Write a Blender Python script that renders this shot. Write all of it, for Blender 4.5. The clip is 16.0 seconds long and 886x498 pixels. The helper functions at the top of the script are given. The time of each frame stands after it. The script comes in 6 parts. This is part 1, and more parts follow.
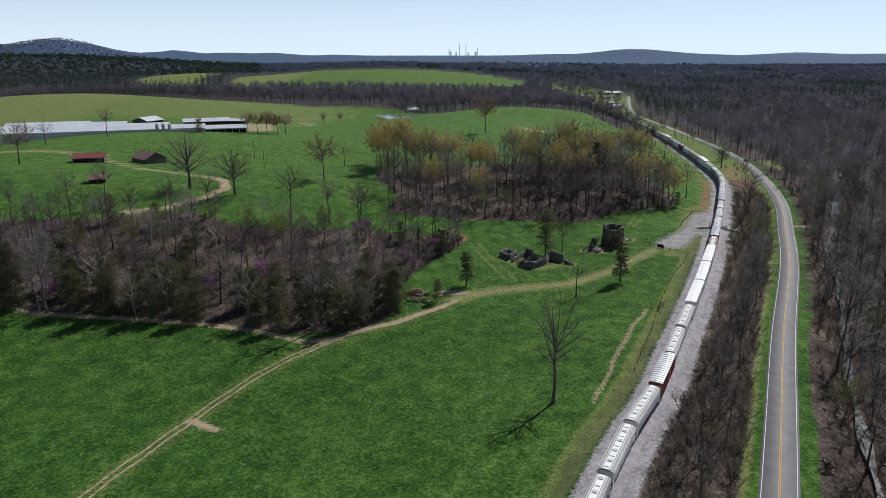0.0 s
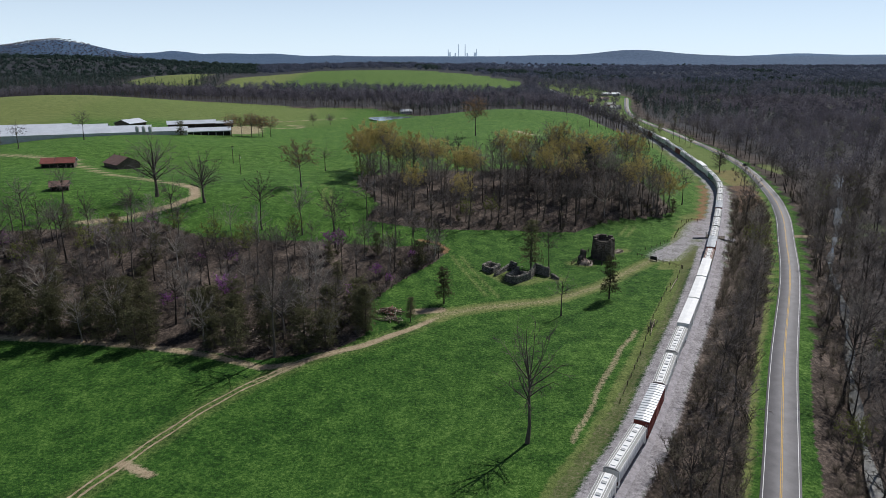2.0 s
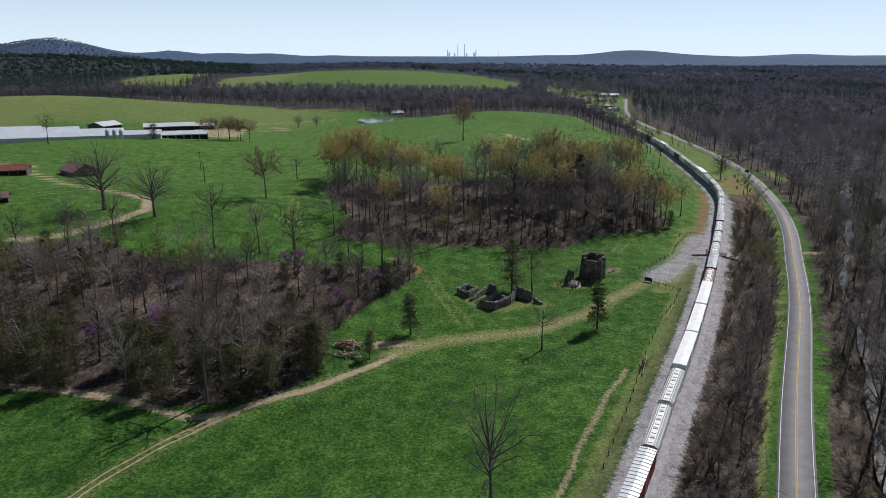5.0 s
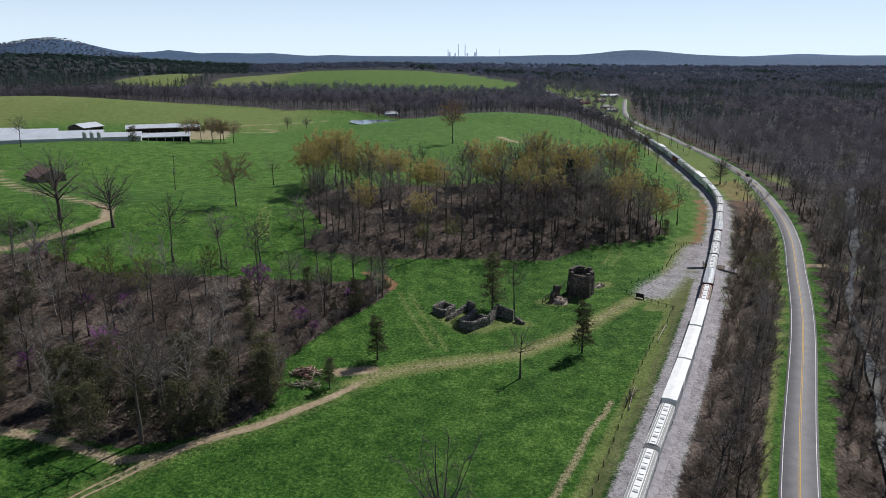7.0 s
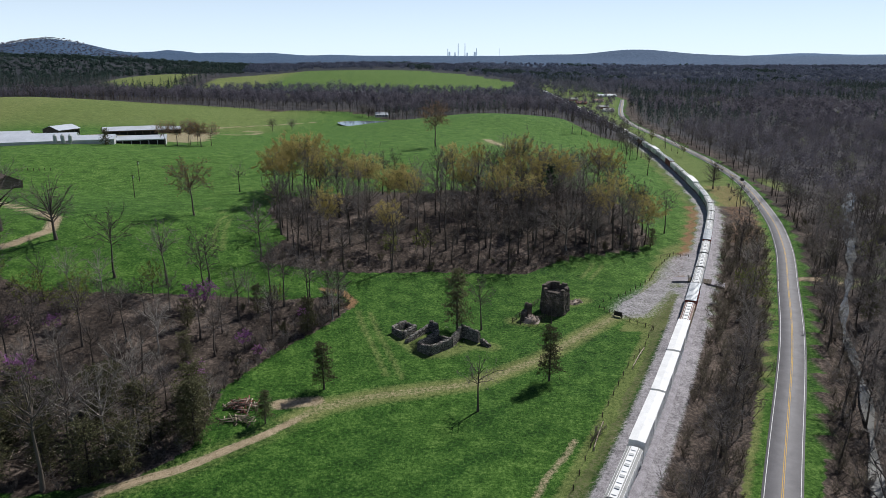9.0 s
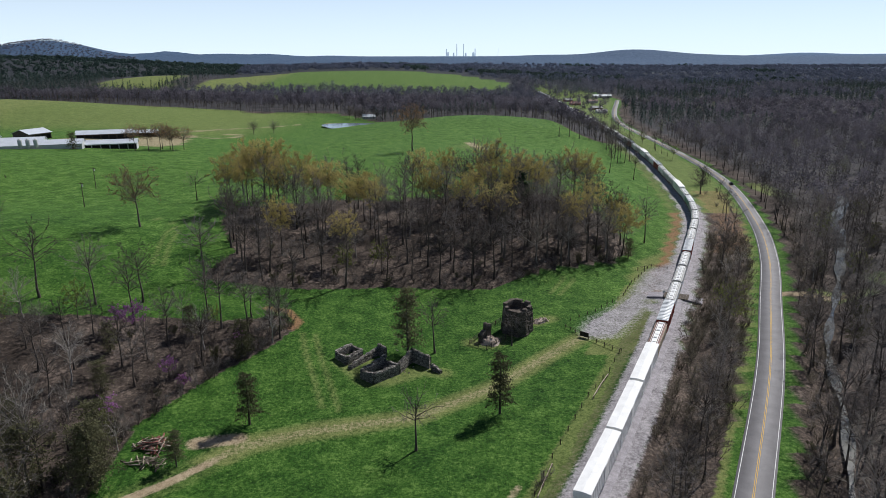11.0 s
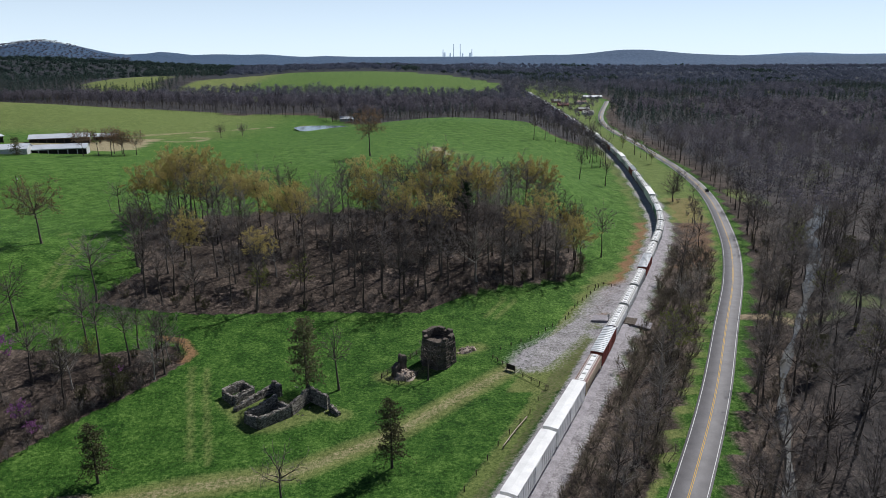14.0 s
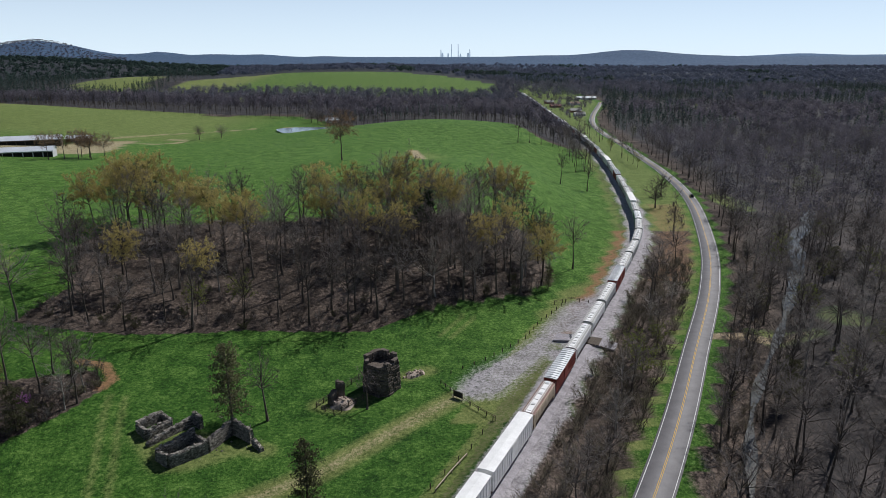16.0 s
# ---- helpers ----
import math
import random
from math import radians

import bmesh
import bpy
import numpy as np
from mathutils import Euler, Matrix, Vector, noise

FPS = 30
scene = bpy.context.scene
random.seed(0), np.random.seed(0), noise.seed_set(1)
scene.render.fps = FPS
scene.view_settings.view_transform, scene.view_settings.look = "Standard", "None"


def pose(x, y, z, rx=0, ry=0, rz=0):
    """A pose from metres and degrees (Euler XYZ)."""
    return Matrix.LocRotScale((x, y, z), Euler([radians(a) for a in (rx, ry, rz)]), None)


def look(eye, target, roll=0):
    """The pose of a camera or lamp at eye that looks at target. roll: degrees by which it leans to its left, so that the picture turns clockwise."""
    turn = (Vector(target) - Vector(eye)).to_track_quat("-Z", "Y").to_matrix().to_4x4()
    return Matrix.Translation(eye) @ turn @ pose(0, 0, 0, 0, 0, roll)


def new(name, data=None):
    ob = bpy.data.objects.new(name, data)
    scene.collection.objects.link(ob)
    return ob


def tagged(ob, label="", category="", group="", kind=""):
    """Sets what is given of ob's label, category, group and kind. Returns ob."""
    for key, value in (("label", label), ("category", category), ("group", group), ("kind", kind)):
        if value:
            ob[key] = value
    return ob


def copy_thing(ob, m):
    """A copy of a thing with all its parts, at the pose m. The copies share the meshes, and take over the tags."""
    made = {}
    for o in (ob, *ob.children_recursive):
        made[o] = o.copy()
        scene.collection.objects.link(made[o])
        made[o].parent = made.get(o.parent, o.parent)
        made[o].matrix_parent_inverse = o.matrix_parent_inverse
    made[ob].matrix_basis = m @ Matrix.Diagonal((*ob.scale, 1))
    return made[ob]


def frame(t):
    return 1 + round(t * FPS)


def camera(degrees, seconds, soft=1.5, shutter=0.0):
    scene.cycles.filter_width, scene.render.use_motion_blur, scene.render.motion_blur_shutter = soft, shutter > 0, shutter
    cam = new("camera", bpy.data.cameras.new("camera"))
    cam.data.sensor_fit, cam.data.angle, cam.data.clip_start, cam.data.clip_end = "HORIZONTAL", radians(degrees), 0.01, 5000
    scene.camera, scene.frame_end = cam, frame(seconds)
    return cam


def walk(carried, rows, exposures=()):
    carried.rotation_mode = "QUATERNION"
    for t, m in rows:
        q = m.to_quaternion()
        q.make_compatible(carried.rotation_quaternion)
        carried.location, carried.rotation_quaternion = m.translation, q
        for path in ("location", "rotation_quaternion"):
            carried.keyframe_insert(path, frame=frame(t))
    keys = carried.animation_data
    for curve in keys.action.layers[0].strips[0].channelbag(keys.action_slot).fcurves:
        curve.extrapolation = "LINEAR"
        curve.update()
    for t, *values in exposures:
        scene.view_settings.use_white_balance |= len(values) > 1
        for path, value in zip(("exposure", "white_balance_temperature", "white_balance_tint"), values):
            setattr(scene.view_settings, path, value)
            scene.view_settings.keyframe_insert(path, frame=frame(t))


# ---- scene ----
cam = camera(66.3, 16.0, 0.45)
METRES, EYE, TILT, LEAN, TURN = 126.0, 76.5, -16.1, 0.0, 0.0
ROWS = [
    (0.0, 0.0000, 0.0000, 0.0000, -0.000, 0.000, 0.000),
    (0.5, 0.0171, 0.0303, 0.0088, -0.014, 0.021, 0.000),
    (1.0, 0.0327, 0.0609, 0.0175, -0.014, 0.027, -0.010),
    (1.5, 0.0474, 0.0919, 0.0263, 0.000, 0.041, -0.010),
    (2.0, 0.0614, 0.1235, 0.0352, 0.014, 0.061, -0.030),
    (2.5, 0.0753, 0.1545, 0.0447, 0.021, 0.068, -0.050),
    (3.0, 0.0881, 0.1866, 0.0538, 0.021, 0.068, -0.060),
    (3.5, 0.1010, 0.2180, 0.0633, 0.027, 0.068, -0.080),
    (4.0, 0.1129, 0.2510, 0.0722, 0.014, 0.068, -0.100),
    (6.5, 0.1820, 0.4137, 0.1173, 0.123, 0.068, -0.190),
    (7.0, 0.2010, 0.4452, 0.1263, 0.171, 0.055, -0.190),
    (7.5, 0.2218, 0.4760, 0.1356, 0.205, 0.034, -0.200),
    (8.0, 0.2438, 0.5065, 0.1451, 0.239, 0.027, -0.190),
    (8.5, 0.2676, 0.5371, 0.1540, 0.273, 0.034, -0.160),
    (9.0, 0.2925, 0.5678, 0.1629, 0.307, 0.021, -0.170),
    (11.5, 0.4295, 0.7136, 0.2058, 0.417, 0.068, -0.010),
    (12.0, 0.4600, 0.7402, 0.2136, 0.437, 0.075, 0.000),
    (12.5, 0.4902, 0.7664, 0.2208, 0.451, 0.068, 0.020),
    (13.0, 0.5201, 0.7921, 0.2280, 0.437, 0.075, 0.020),
    (13.5, 0.5496, 0.8179, 0.2348, 0.430, 0.089, 0.010),
    (14.0, 0.5783, 0.8437, 0.2427, 0.424, 0.082, 0.030),
    (14.5, 0.6064, 0.8704, 0.2500, 0.424, 0.096, 0.000),
    (15.0, 0.6336, 0.8963, 0.2580, 0.410, 0.089, -0.030),
    (15.5, 0.6596, 0.9225, 0.2660, 0.396, 0.109, -0.020),
    (16.0, 0.6838, 0.9495, 0.2742, 0.396, 0.102, -0.050),
]
walk(cam, [(t, pose(0, 0, EYE, TILT, LEAN, TURN) @ pose(METRES * x, METRES * y, METRES * z, 90 + pitch, roll, yaw)) for t, x, y, z, yaw, pitch, roll in ROWS], [(0.0, 0.0, 6300, 10), (4.0, 0.0, 6300, 10), (9.0, 0.12, 6300, 10), (12.5, 0.14, 6300, 10), (16.0, 0.0, 6300, 10)])

# ---- world, sun, exposure ----
SUN_EL, SUN_AZ = 47.0, 41.0
world = bpy.data.worlds.new("sky")
scene.world = world
world.use_nodes = True
wn = world.node_tree
sky = wn.nodes.new("ShaderNodeTexSky")
sky.sky_type, sky.sun_disc = "NISHITA", False
sky.sun_elevation, sky.sun_rotation = radians(SUN_EL), radians(SUN_AZ)
sky.altitude, sky.air_density, sky.dust_density, sky.ozone_density = 1500, 0.5, 0.1, 2.5
# thin spring haze that whitens the sky towards the horizon all round
tc, sep = wn.nodes.new("ShaderNodeTexCoord"), wn.nodes.new("ShaderNodeSeparateXYZ")
wn.links.new(tc.outputs["Generated"], sep.inputs[0])
haze = []
for op, value in (("ABSOLUTE", 0.0), ("SUBTRACT", 1.0), ("ABSOLUTE", 0.0), ("POWER", 4.0), ("MULTIPLY", 0.9)):
    n = wn.nodes.new("ShaderNodeMath")
    n.operation, n.inputs[1].default_value = op, value
    wn.links.new(haze[-1] if haze else sep.outputs[2], n.inputs[0])
    haze.append(n.outputs[0])
veil = wn.nodes.new("ShaderNodeMix")
veil.data_type = "RGBA"
wn.links.new(haze[-1], veil.inputs[0])
wn.links.new(sky.outputs[0], veil.inputs[6])
veil.inputs[7].default_value = (8.8, 10.2, 11.2, 1)
wn.links.new(veil.outputs[2], wn.nodes["Background"].inputs[0])
wn.nodes["Background"].inputs[1].default_value = 0.088
sun_data = bpy.data.lights.new("sun", "SUN")
sun_data.energy, sun_data.angle, sun_data.color = 4.7, radians(0.5), (1.0, 0.96, 0.91)
sun = new("sun", sun_data)
az, el = radians(SUN_AZ), radians(SUN_EL)
sun_way = Vector((math.sin(az) * math.cos(el), math.cos(az) * math.cos(el), math.sin(el)))
sun.matrix_world = look(sun_way * 600, (0, 0, 0))
scene.view_settings.exposure = 0.0


# ---- materials ----
def material(name, rough=0.9, metal=0.0):
    m = bpy.data.materials.new(name)
    m.use_nodes = True
    b = m.node_tree.nodes["Principled BSDF"]
    b.inputs["Roughness"].default_value, b.inputs["Metallic"].default_value = rough, metal
    b.inputs["Specular IOR Level"].default_value = 0.25
    return m, m.node_tree, b


def node(tree, kind, **values):
    n = tree.nodes.new(kind)
    for key, value in values.items():
        if key in n.inputs:
            n.inputs[key].default_value = value
    return n


def noise_tex(tree, coord, scale, detail=4.0, rough=0.6):
    n = node(tree, "ShaderNodeTexNoise", Scale=scale, Detail=detail, Roughness=rough)
    tree.links.new(coord, n.inputs["Vector"])
    return n.outputs["Fac"]


def ramp(tree, fac, stops):
    r = tree.nodes.new("ShaderNodeValToRGB")
    e = r.color_ramp.elements
    while len(e) < len(stops):
        e.new(0.5)
    for k, (p, c) in zip(e, stops):
        k.position, k.color = p, (c, c, c, 1) if isinstance(c, (int, float)) else (*c, 1)
    tree.links.new(fac, r.inputs[0])
    return r.outputs[0]


def mix(tree, fac, a, b, blend="MIX"):
    n = tree.nodes.new("ShaderNodeMix")
    n.data_type, n.blend_type = "RGBA", blend
    for value, socket in ((fac, n.inputs[0]), (a, n.inputs[6]), (b, n.inputs[7])):
        if isinstance(value, (int, float)):
            socket.default_value = value
        elif isinstance(value, tuple):
            socket.default_value = (*value, 1)
        else:
            tree.links.new(value, socket)
    return n.outputs[2]


def maths(tree, op, a, b=0.0):
    n = tree.nodes.new("ShaderNodeMath")
    n.operation = op
    for value, socket in ((a, n.inputs[0]), (b, n.inputs[1])):
        if isinstance(value, (int, float)):
            socket.default_value = value
        else:
            tree.links.new(value, socket)
    return n.outputs[0]


def bump(tree, bsdf, height, distance, strength=0.6):
    n = node(tree, "ShaderNodeBump", Strength=strength, Distance=distance)
    tree.links.new(height, n.inputs["Height"])
    tree.links.new(n.outputs[0], bsdf.inputs["Normal"])


def world_place(tree):
    return tree.nodes.new("ShaderNodeNewGeometry").outputs["Position"]


def plain(name, dark, light, scale=1.0, rough=0.85, metal=0.0, relief=0.02, fine=9.0):
    """A surface that varies between two colours at a broad and a fine scale."""
    m, t, b = material(name, rough, metal)
    c = world_place(t)
    broad, grain = noise_tex(t, c, scale), noise_tex(t, c, scale * fine, 3)
    f = maths(t, "ADD", maths(t, "MULTIPLY", broad, 0.6), maths(t, "MULTIPLY", grain, 0.4))
    t.links.new(ramp(t, f, [(0.32, dark), (0.68, light)]), b.inputs["Base Color"])
    if relief:
        bump(t, b, grain, relief)
    return m


def tree_stuff(name, dark, light, rough=0.9, thin=0.0):
    """Bark, twigs and leaves: a shade for each tree and a finer one for each twig. thin: the light that passes."""
    m, t, b = material(name, rough)
    geo = t.nodes.new("ShaderNodeNewGeometry")
    own = t.nodes.new("ShaderNodeObjectInfo").outputs["Random"]
    tint = t.nodes.new("ShaderNodeAttribute")
    tint.attribute_name = "tint"
    one = maths(t, "FRACT", maths(t, "ADD", own, tint.outputs["Fac"]))
    f = maths(t, "ADD", maths(t, "MULTIPLY", one, 0.72), maths(t, "MULTIPLY", geo.outputs["Random Per Island"], 0.28))
    colour = ramp(t, f, [(0.05, dark), (0.95, light)])
    t.links.new(colour, b.inputs["Base Color"])
    b.inputs["Specular IOR Level"].default_value = 0.1
    if thin:
        glow, blend = t.nodes.new("ShaderNodeBsdfTranslucent"), t.nodes.new("ShaderNodeMixShader")
        t.links.new(colour, glow.inputs["Color"])
        blend.inputs[0].default_value = thin
        t.links.new(b.outputs[0], blend.inputs[1])
        t.links.new(glow.outputs[0], blend.inputs[2])
        t.links.new(blend.outputs[0], t.nodes["Material Output"].inputs["Surface"])
    return m


M_BARK = tree_stuff("bark", (0.032, 0.026, 0.022), (0.115, 0.098, 0.083))
M_PALE_BARK = tree_stuff("pale_bark", (0.15, 0.135, 0.12), (0.34, 0.315, 0.285))
M_TWIG = tree_stuff("twigs", (0.036, 0.031, 0.029), (0.222, 0.197, 0.184), thin=0.35)
M_GREY_TWIG = tree_stuff("grey_twigs", (0.15, 0.135, 0.12), (0.30, 0.275, 0.245), thin=0.4)
M_BUD = tree_stuff("ochre_buds", (0.31, 0.25, 0.085), (0.50, 0.42, 0.17), thin=0.45)
M_OLIVE_TWIG = tree_stuff("olive_brown_twigs", (0.058, 0.05, 0.036), (0.215, 0.19, 0.142), thin=0.35)
M_YOUNG = tree_stuff("young_leaves", (0.10, 0.12, 0.028), (0.22, 0.24, 0.07), thin=0.4)
M_CEDAR = tree_stuff("cedar_foliage", (0.055, 0.058, 0.03), (0.15, 0.145, 0.08), thin=0.4)
M_PINE = tree_stuff("pine_needles", (0.012, 0.028, 0.012), (0.045, 0.075, 0.03), thin=0.3)
M_REDBUD = tree_stuff("redbud_blossom", (0.24, 0.07, 0.25), (0.46, 0.19, 0.48), thin=0.4)
# far woods: blue air haze is mixed into the purple-grey twig colours
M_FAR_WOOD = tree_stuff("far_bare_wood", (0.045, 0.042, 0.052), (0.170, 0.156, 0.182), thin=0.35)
M_HAZE_TINTED_WOOD = tree_stuff("hazy_bare_wood", (0.05, 0.052, 0.066), (0.15, 0.15, 0.185), thin=0.35)
M_PALE_GREEN = tree_stuff("far_young_leaves", (0.10, 0.12, 0.06), (0.26, 0.28, 0.15), thin=0.3)
# haze painted in: pines paler and bluer, hill woods bluest
M_HAZED_PINE = tree_stuff("far_pine_wood", (0.018, 0.034, 0.03), (0.053, 0.08, 0.068), thin=0.35)
M_HAZE_BLUE_WOOD = tree_stuff("haze_blue_wood", (0.062, 0.074, 0.104), (0.118, 0.132, 0.178), thin=0.4)

M_ASPHALT = plain("asphalt", (0.13, 0.125, 0.13), (0.20, 0.195, 0.20), 0.35, 0.68, 0, 0.01, 40)
M_YELLOW_LINE = plain("yellow_road_paint", (0.50, 0.30, 0.06), (0.62, 0.40, 0.10), 1.5, 0.7, 0, 0.0)
M_WHITE_LINE = plain("white_road_paint", (0.55, 0.55, 0.54), (0.78, 0.78, 0.77), 1.5, 0.7, 0, 0.0)
M_RUSSET = tree_stuff("russet_buds", (0.16, 0.095, 0.05), (0.28, 0.17, 0.095), thin=0.4)
M_BALLAST = plain("ballast", (0.16, 0.15, 0.162), (0.38, 0.36, 0.385), 0.6, 0.95, 0, 0.06, 8)
M_EARTH = plain("bare_earth", (0.13, 0.105, 0.055), (0.40, 0.325, 0.22), 0.9, 0.95, 0, 0.04, 7)
M_RUST = plain("rusty_steel", (0.07, 0.04, 0.03), (0.16, 0.10, 0.07), 2.0, 0.6, 0.4, 0.0)
M_TIE = plain("tie_wood", (0.05, 0.04, 0.033), (0.12, 0.10, 0.08), 3.0, 0.9, 0, 0.01)
M_WATER, wt, wb = material("creek_water", 0.25)
wb.inputs["Base Color"].default_value = (0.06, 0.06, 0.052, 1)
bump(wt, wb, noise_tex(wt, world_place(wt), 0.8, 3), 0.05, 0.3)
wb.inputs["Specular IOR Level"].default_value = 0.5


def ground_material():
    m, t, b = material("pasture_ground", 0.95)
    b.inputs["Specular IOR Level"].default_value = 0.12
    c = world_place(t)
    zone, zone2 = t.nodes.new("ShaderNodeAttribute"), t.nodes.new("ShaderNodeAttribute")
    zone.attribute_name, zone2.attribute_name = "zone", "zone_more"
    split, split2 = t.nodes.new("ShaderNodeSeparateColor"), t.nodes.new("ShaderNodeSeparateColor")
    t.links.new(zone.outputs["Color"], split.inputs[0])
    t.links.new(zone2.outputs["Color"], split2.inputs[0])
    fields, patch, tuft, blade = noise_tex(t, c, 0.012, 3), noise_tex(t, c, 0.07, 5, 0.65), noise_tex(t, c, 1.3, 6, 0.72), noise_tex(t, c, 4.5, 5, 0.75)
    clump = noise_tex(t, c, 0.23, 5, 0.6)
    g = maths(t, "ADD", maths(t, "MULTIPLY", clump, 0.24), maths(t, "ADD", maths(t, "MULTIPLY", tuft, 0.44), maths(t, "MULTIPLY", blade, 0.32)))
    deep = ramp(t, g, [(0.41, (0.006, 0.022, 0.004)), (0.5, (0.022, 0.070, 0.009)), (0.6, (0.085, 0.165, 0.03))])
    lush = ramp(t, g, [(0.41, (0.014, 0.045, 0.005)), (0.5, (0.050, 0.12, 0.016)), (0.6, (0.155, 0.25, 0.06))])
    meadow = node(t, "ShaderNodeMapRange")
    meadow.inputs[1].default_value, meadow.inputs[2].default_value = 0.5, 0.0
    t.links.new(zone2.outputs["Alpha"], meadow.inputs[0])
    grass = mix(t, maths(t, "MAXIMUM", ramp(t, maths(t, "ADD", maths(t, "MULTIPLY", patch, 0.65), maths(t, "MULTIPLY", fields, 0.35)), [(0.38, 0.0), (0.62, 1.0)]), maths(t, "MULTIPLY", meadow.outputs[0], 0.9)), deep, lush)
    seed = ramp(t, tuft, [(0.60, 0.0), (0.74, 0.4)])
    grass = mix(t, maths(t, "MULTIPLY", seed, ramp(t, patch, [(0.42, 1.0), (0.6, 0.15)])), grass, (0.15, 0.20, 0.10))
    # darkens the grass colour where the second zone's alpha is high
    dimmed_sward = node(t, "ShaderNodeMapRange")
    dimmed_sward.inputs[1].default_value, dimmed_sward.inputs[2].default_value = 0.5, 1.0
    t.links.new(zone2.outputs["Alpha"], dimmed_sward.inputs[0])
    grass = mix(t, maths(t, "MULTIPLY", dimmed_sward.outputs[0], 0.8), grass, deep)
    dry = ramp(t, g, [(0.38, (0.075, 0.10, 0.026)), (0.62, (0.24, 0.25, 0.095))])
    litter = ramp(t, maths(t, "ADD", maths(t, "MULTIPLY", tuft, 0.6), maths(t, "MULTIPLY", patch, 0.4)), [(0.36, (0.014, 0.011, 0.009)), (0.5, (0.06, 0.047, 0.039)), (0.64, (0.20, 0.157, 0.13))])
    dirt = ramp(t, g, [(0.38, (0.20, 0.15, 0.09)), (0.62, (0.42, 0.34, 0.235))])
    gravel = ramp(t, g, [(0.42, (0.15, 0.14, 0.15)), (0.58, (0.40, 0.38, 0.395))])
    clay = ramp(t, g, [(0.3, (0.13, 0.07, 0.035)), (0.7, (0.30, 0.18, 0.10))])

    def edge(f, sharp=2.4):
        wob = maths(t, "MULTIPLY", maths(t, "SUBTRACT", maths(t, "ADD", maths(t, "MULTIPLY", tuft, 0.6), maths(t, "MULTIPLY", blade, 0.4)), 0.5), 1.7)
        on = maths(t, "ADD", f, wob)
        n = node(t, "ShaderNodeMapRange")
        n.inputs[1].default_value, n.inputs[2].default_value = 0.5 - 0.5 / sharp, 0.5 + 0.5 / sharp
        t.links.new(on, n.inputs[0])
        return n.outputs[0]

    colour = mix(t, edge(split.outputs[2], 1.2), grass, dry)
    colour = mix(t, edge(split.outputs[0]), colour, litter)
    colour = mix(t, edge(split2.outputs[0]), colour, clay)
    colour = mix(t, edge(split2.outputs[1]), colour, gravel)
    colour = mix(t, edge(split.outputs[1]), colour, dirt)
    # treetop colour far off; under nearer woods it is painted floor shade
    crowns_and_shade = ramp(t, maths(t, "ADD", maths(t, "MULTIPLY", patch, 0.6), maths(t, "MULTIPLY", fields, 0.4)), [(0.36, (0.02, 0.024, 0.028)), (0.5, (0.034, 0.038, 0.045)), (0.66, (0.055, 0.058, 0.066))])
    # blue air haze put into the far hills' own colour
    crowns_and_shade = mix(t, zone.outputs["Alpha"], crowns_and_shade, ramp(t, patch, [(0.38, (0.045, 0.092, 0.17)), (0.62, (0.085, 0.15, 0.26))]))
    colour = mix(t, split2.outputs[2], colour, crowns_and_shade)
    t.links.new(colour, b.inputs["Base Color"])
    bump(t, b, g, 0.45, 1.0)
    return m


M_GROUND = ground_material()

# ---- plan: railway, road, land form ----
RAIL = np.array([(-54, -63), (26, 99), (49, 140), (64, 170), (85, 212), (112, 270), (148, 354), (171, 418), (188, 518), (202, 639), (211, 801), (228, 1377), (236, 1800)], float)
ROAD = np.array([(-23, -63), (61, 106), (95, 175), (130, 243), (153, 293), (176, 345), (196, 402), (219, 490), (231, 576), (238, 688), (255, 928), (340, 1276)], float)


def course(points, step=3.0):
    """A smooth line through the given corners, in even steps."""
    p = np.vstack([2 * points[0] - points[1], points, 2 * points[-1] - points[-2]])
    out = []
    for a, b, c, d in zip(p, p[1:], p[2:], p[3:]):
        for s in np.linspace(0, 1, 30, endpoint=False):
            out.append(0.5 * (2 * b + (c - a) * s + (2 * a - 5 * b + 4 * c - d) * s ** 2 + (3 * b - a - 3 * c + d) * s ** 3))
    out = np.array(out + [points[-1]])
    far = np.concatenate([[0], np.cumsum(np.linalg.norm(np.diff(out, axis=0), axis=1))])
    at = np.arange(0, far[-1], step)
    return np.column_stack([np.interp(at, far, out[:, 0]), np.interp(at, far, out[:, 1])])


rail_line, road_line = course(RAIL), course(ROAD)


def aside(line, x, y):
    """Metres to the right of a line that runs away from the camera."""
    slope = np.gradient(line[:, 0], line[:, 1])
    return (x - np.interp(y, line[:, 1], line[:, 0])) / np.sqrt(1 + np.interp(y, line[:, 1], slope) ** 2)


def ease(a, b, v):
    v = np.clip((v - a) / (b - a), 0, 1)
    return v * v * (3 - 2 * v)


SWELL_X = (-480, -370, -230, -110, -35, 27, 90, 150)
SWELL = (
    (90, (0, 0, -1.4, 1.2, -0.9, -1.8, -1, -0.2)),
    (170, (0, 2.4, 6.2, -3.6, 0.9, -2.3, -1.1, 0.1)),
    (235, (0, 5, 17.4, 4.9, 2.1, -1.2, -0.6, 0.8)),
    (300, (0.1, 5.8, 13.7, 11.7, 5.9, -1.6, -2.2, 1.1)),
    (370, (0, 1.3, 10.1, 4.1, 2.7, 8.9, 4, -2.3)),
    (450, (0.1, 1.8, 12.6, 8, 0.7, 5.3, 9.3, 5.8)),
    (550, (0.8, 4.7, 11.8, 1.1, 0.9, 9.5, 6.8, -5.8)),
    (675, (12.3, -2.6, 12.7, -5.2, -3.7, 11.7, 12.8, -3.5)),
    (810, (20.8, 5.8, 8.2, -1.4, -3, 1.6, 4.9, 3.2)),
    (1000, (8.3, 4.8, 2.1, 2.6, 1.8, 1, 0.7, 0.9)),
)


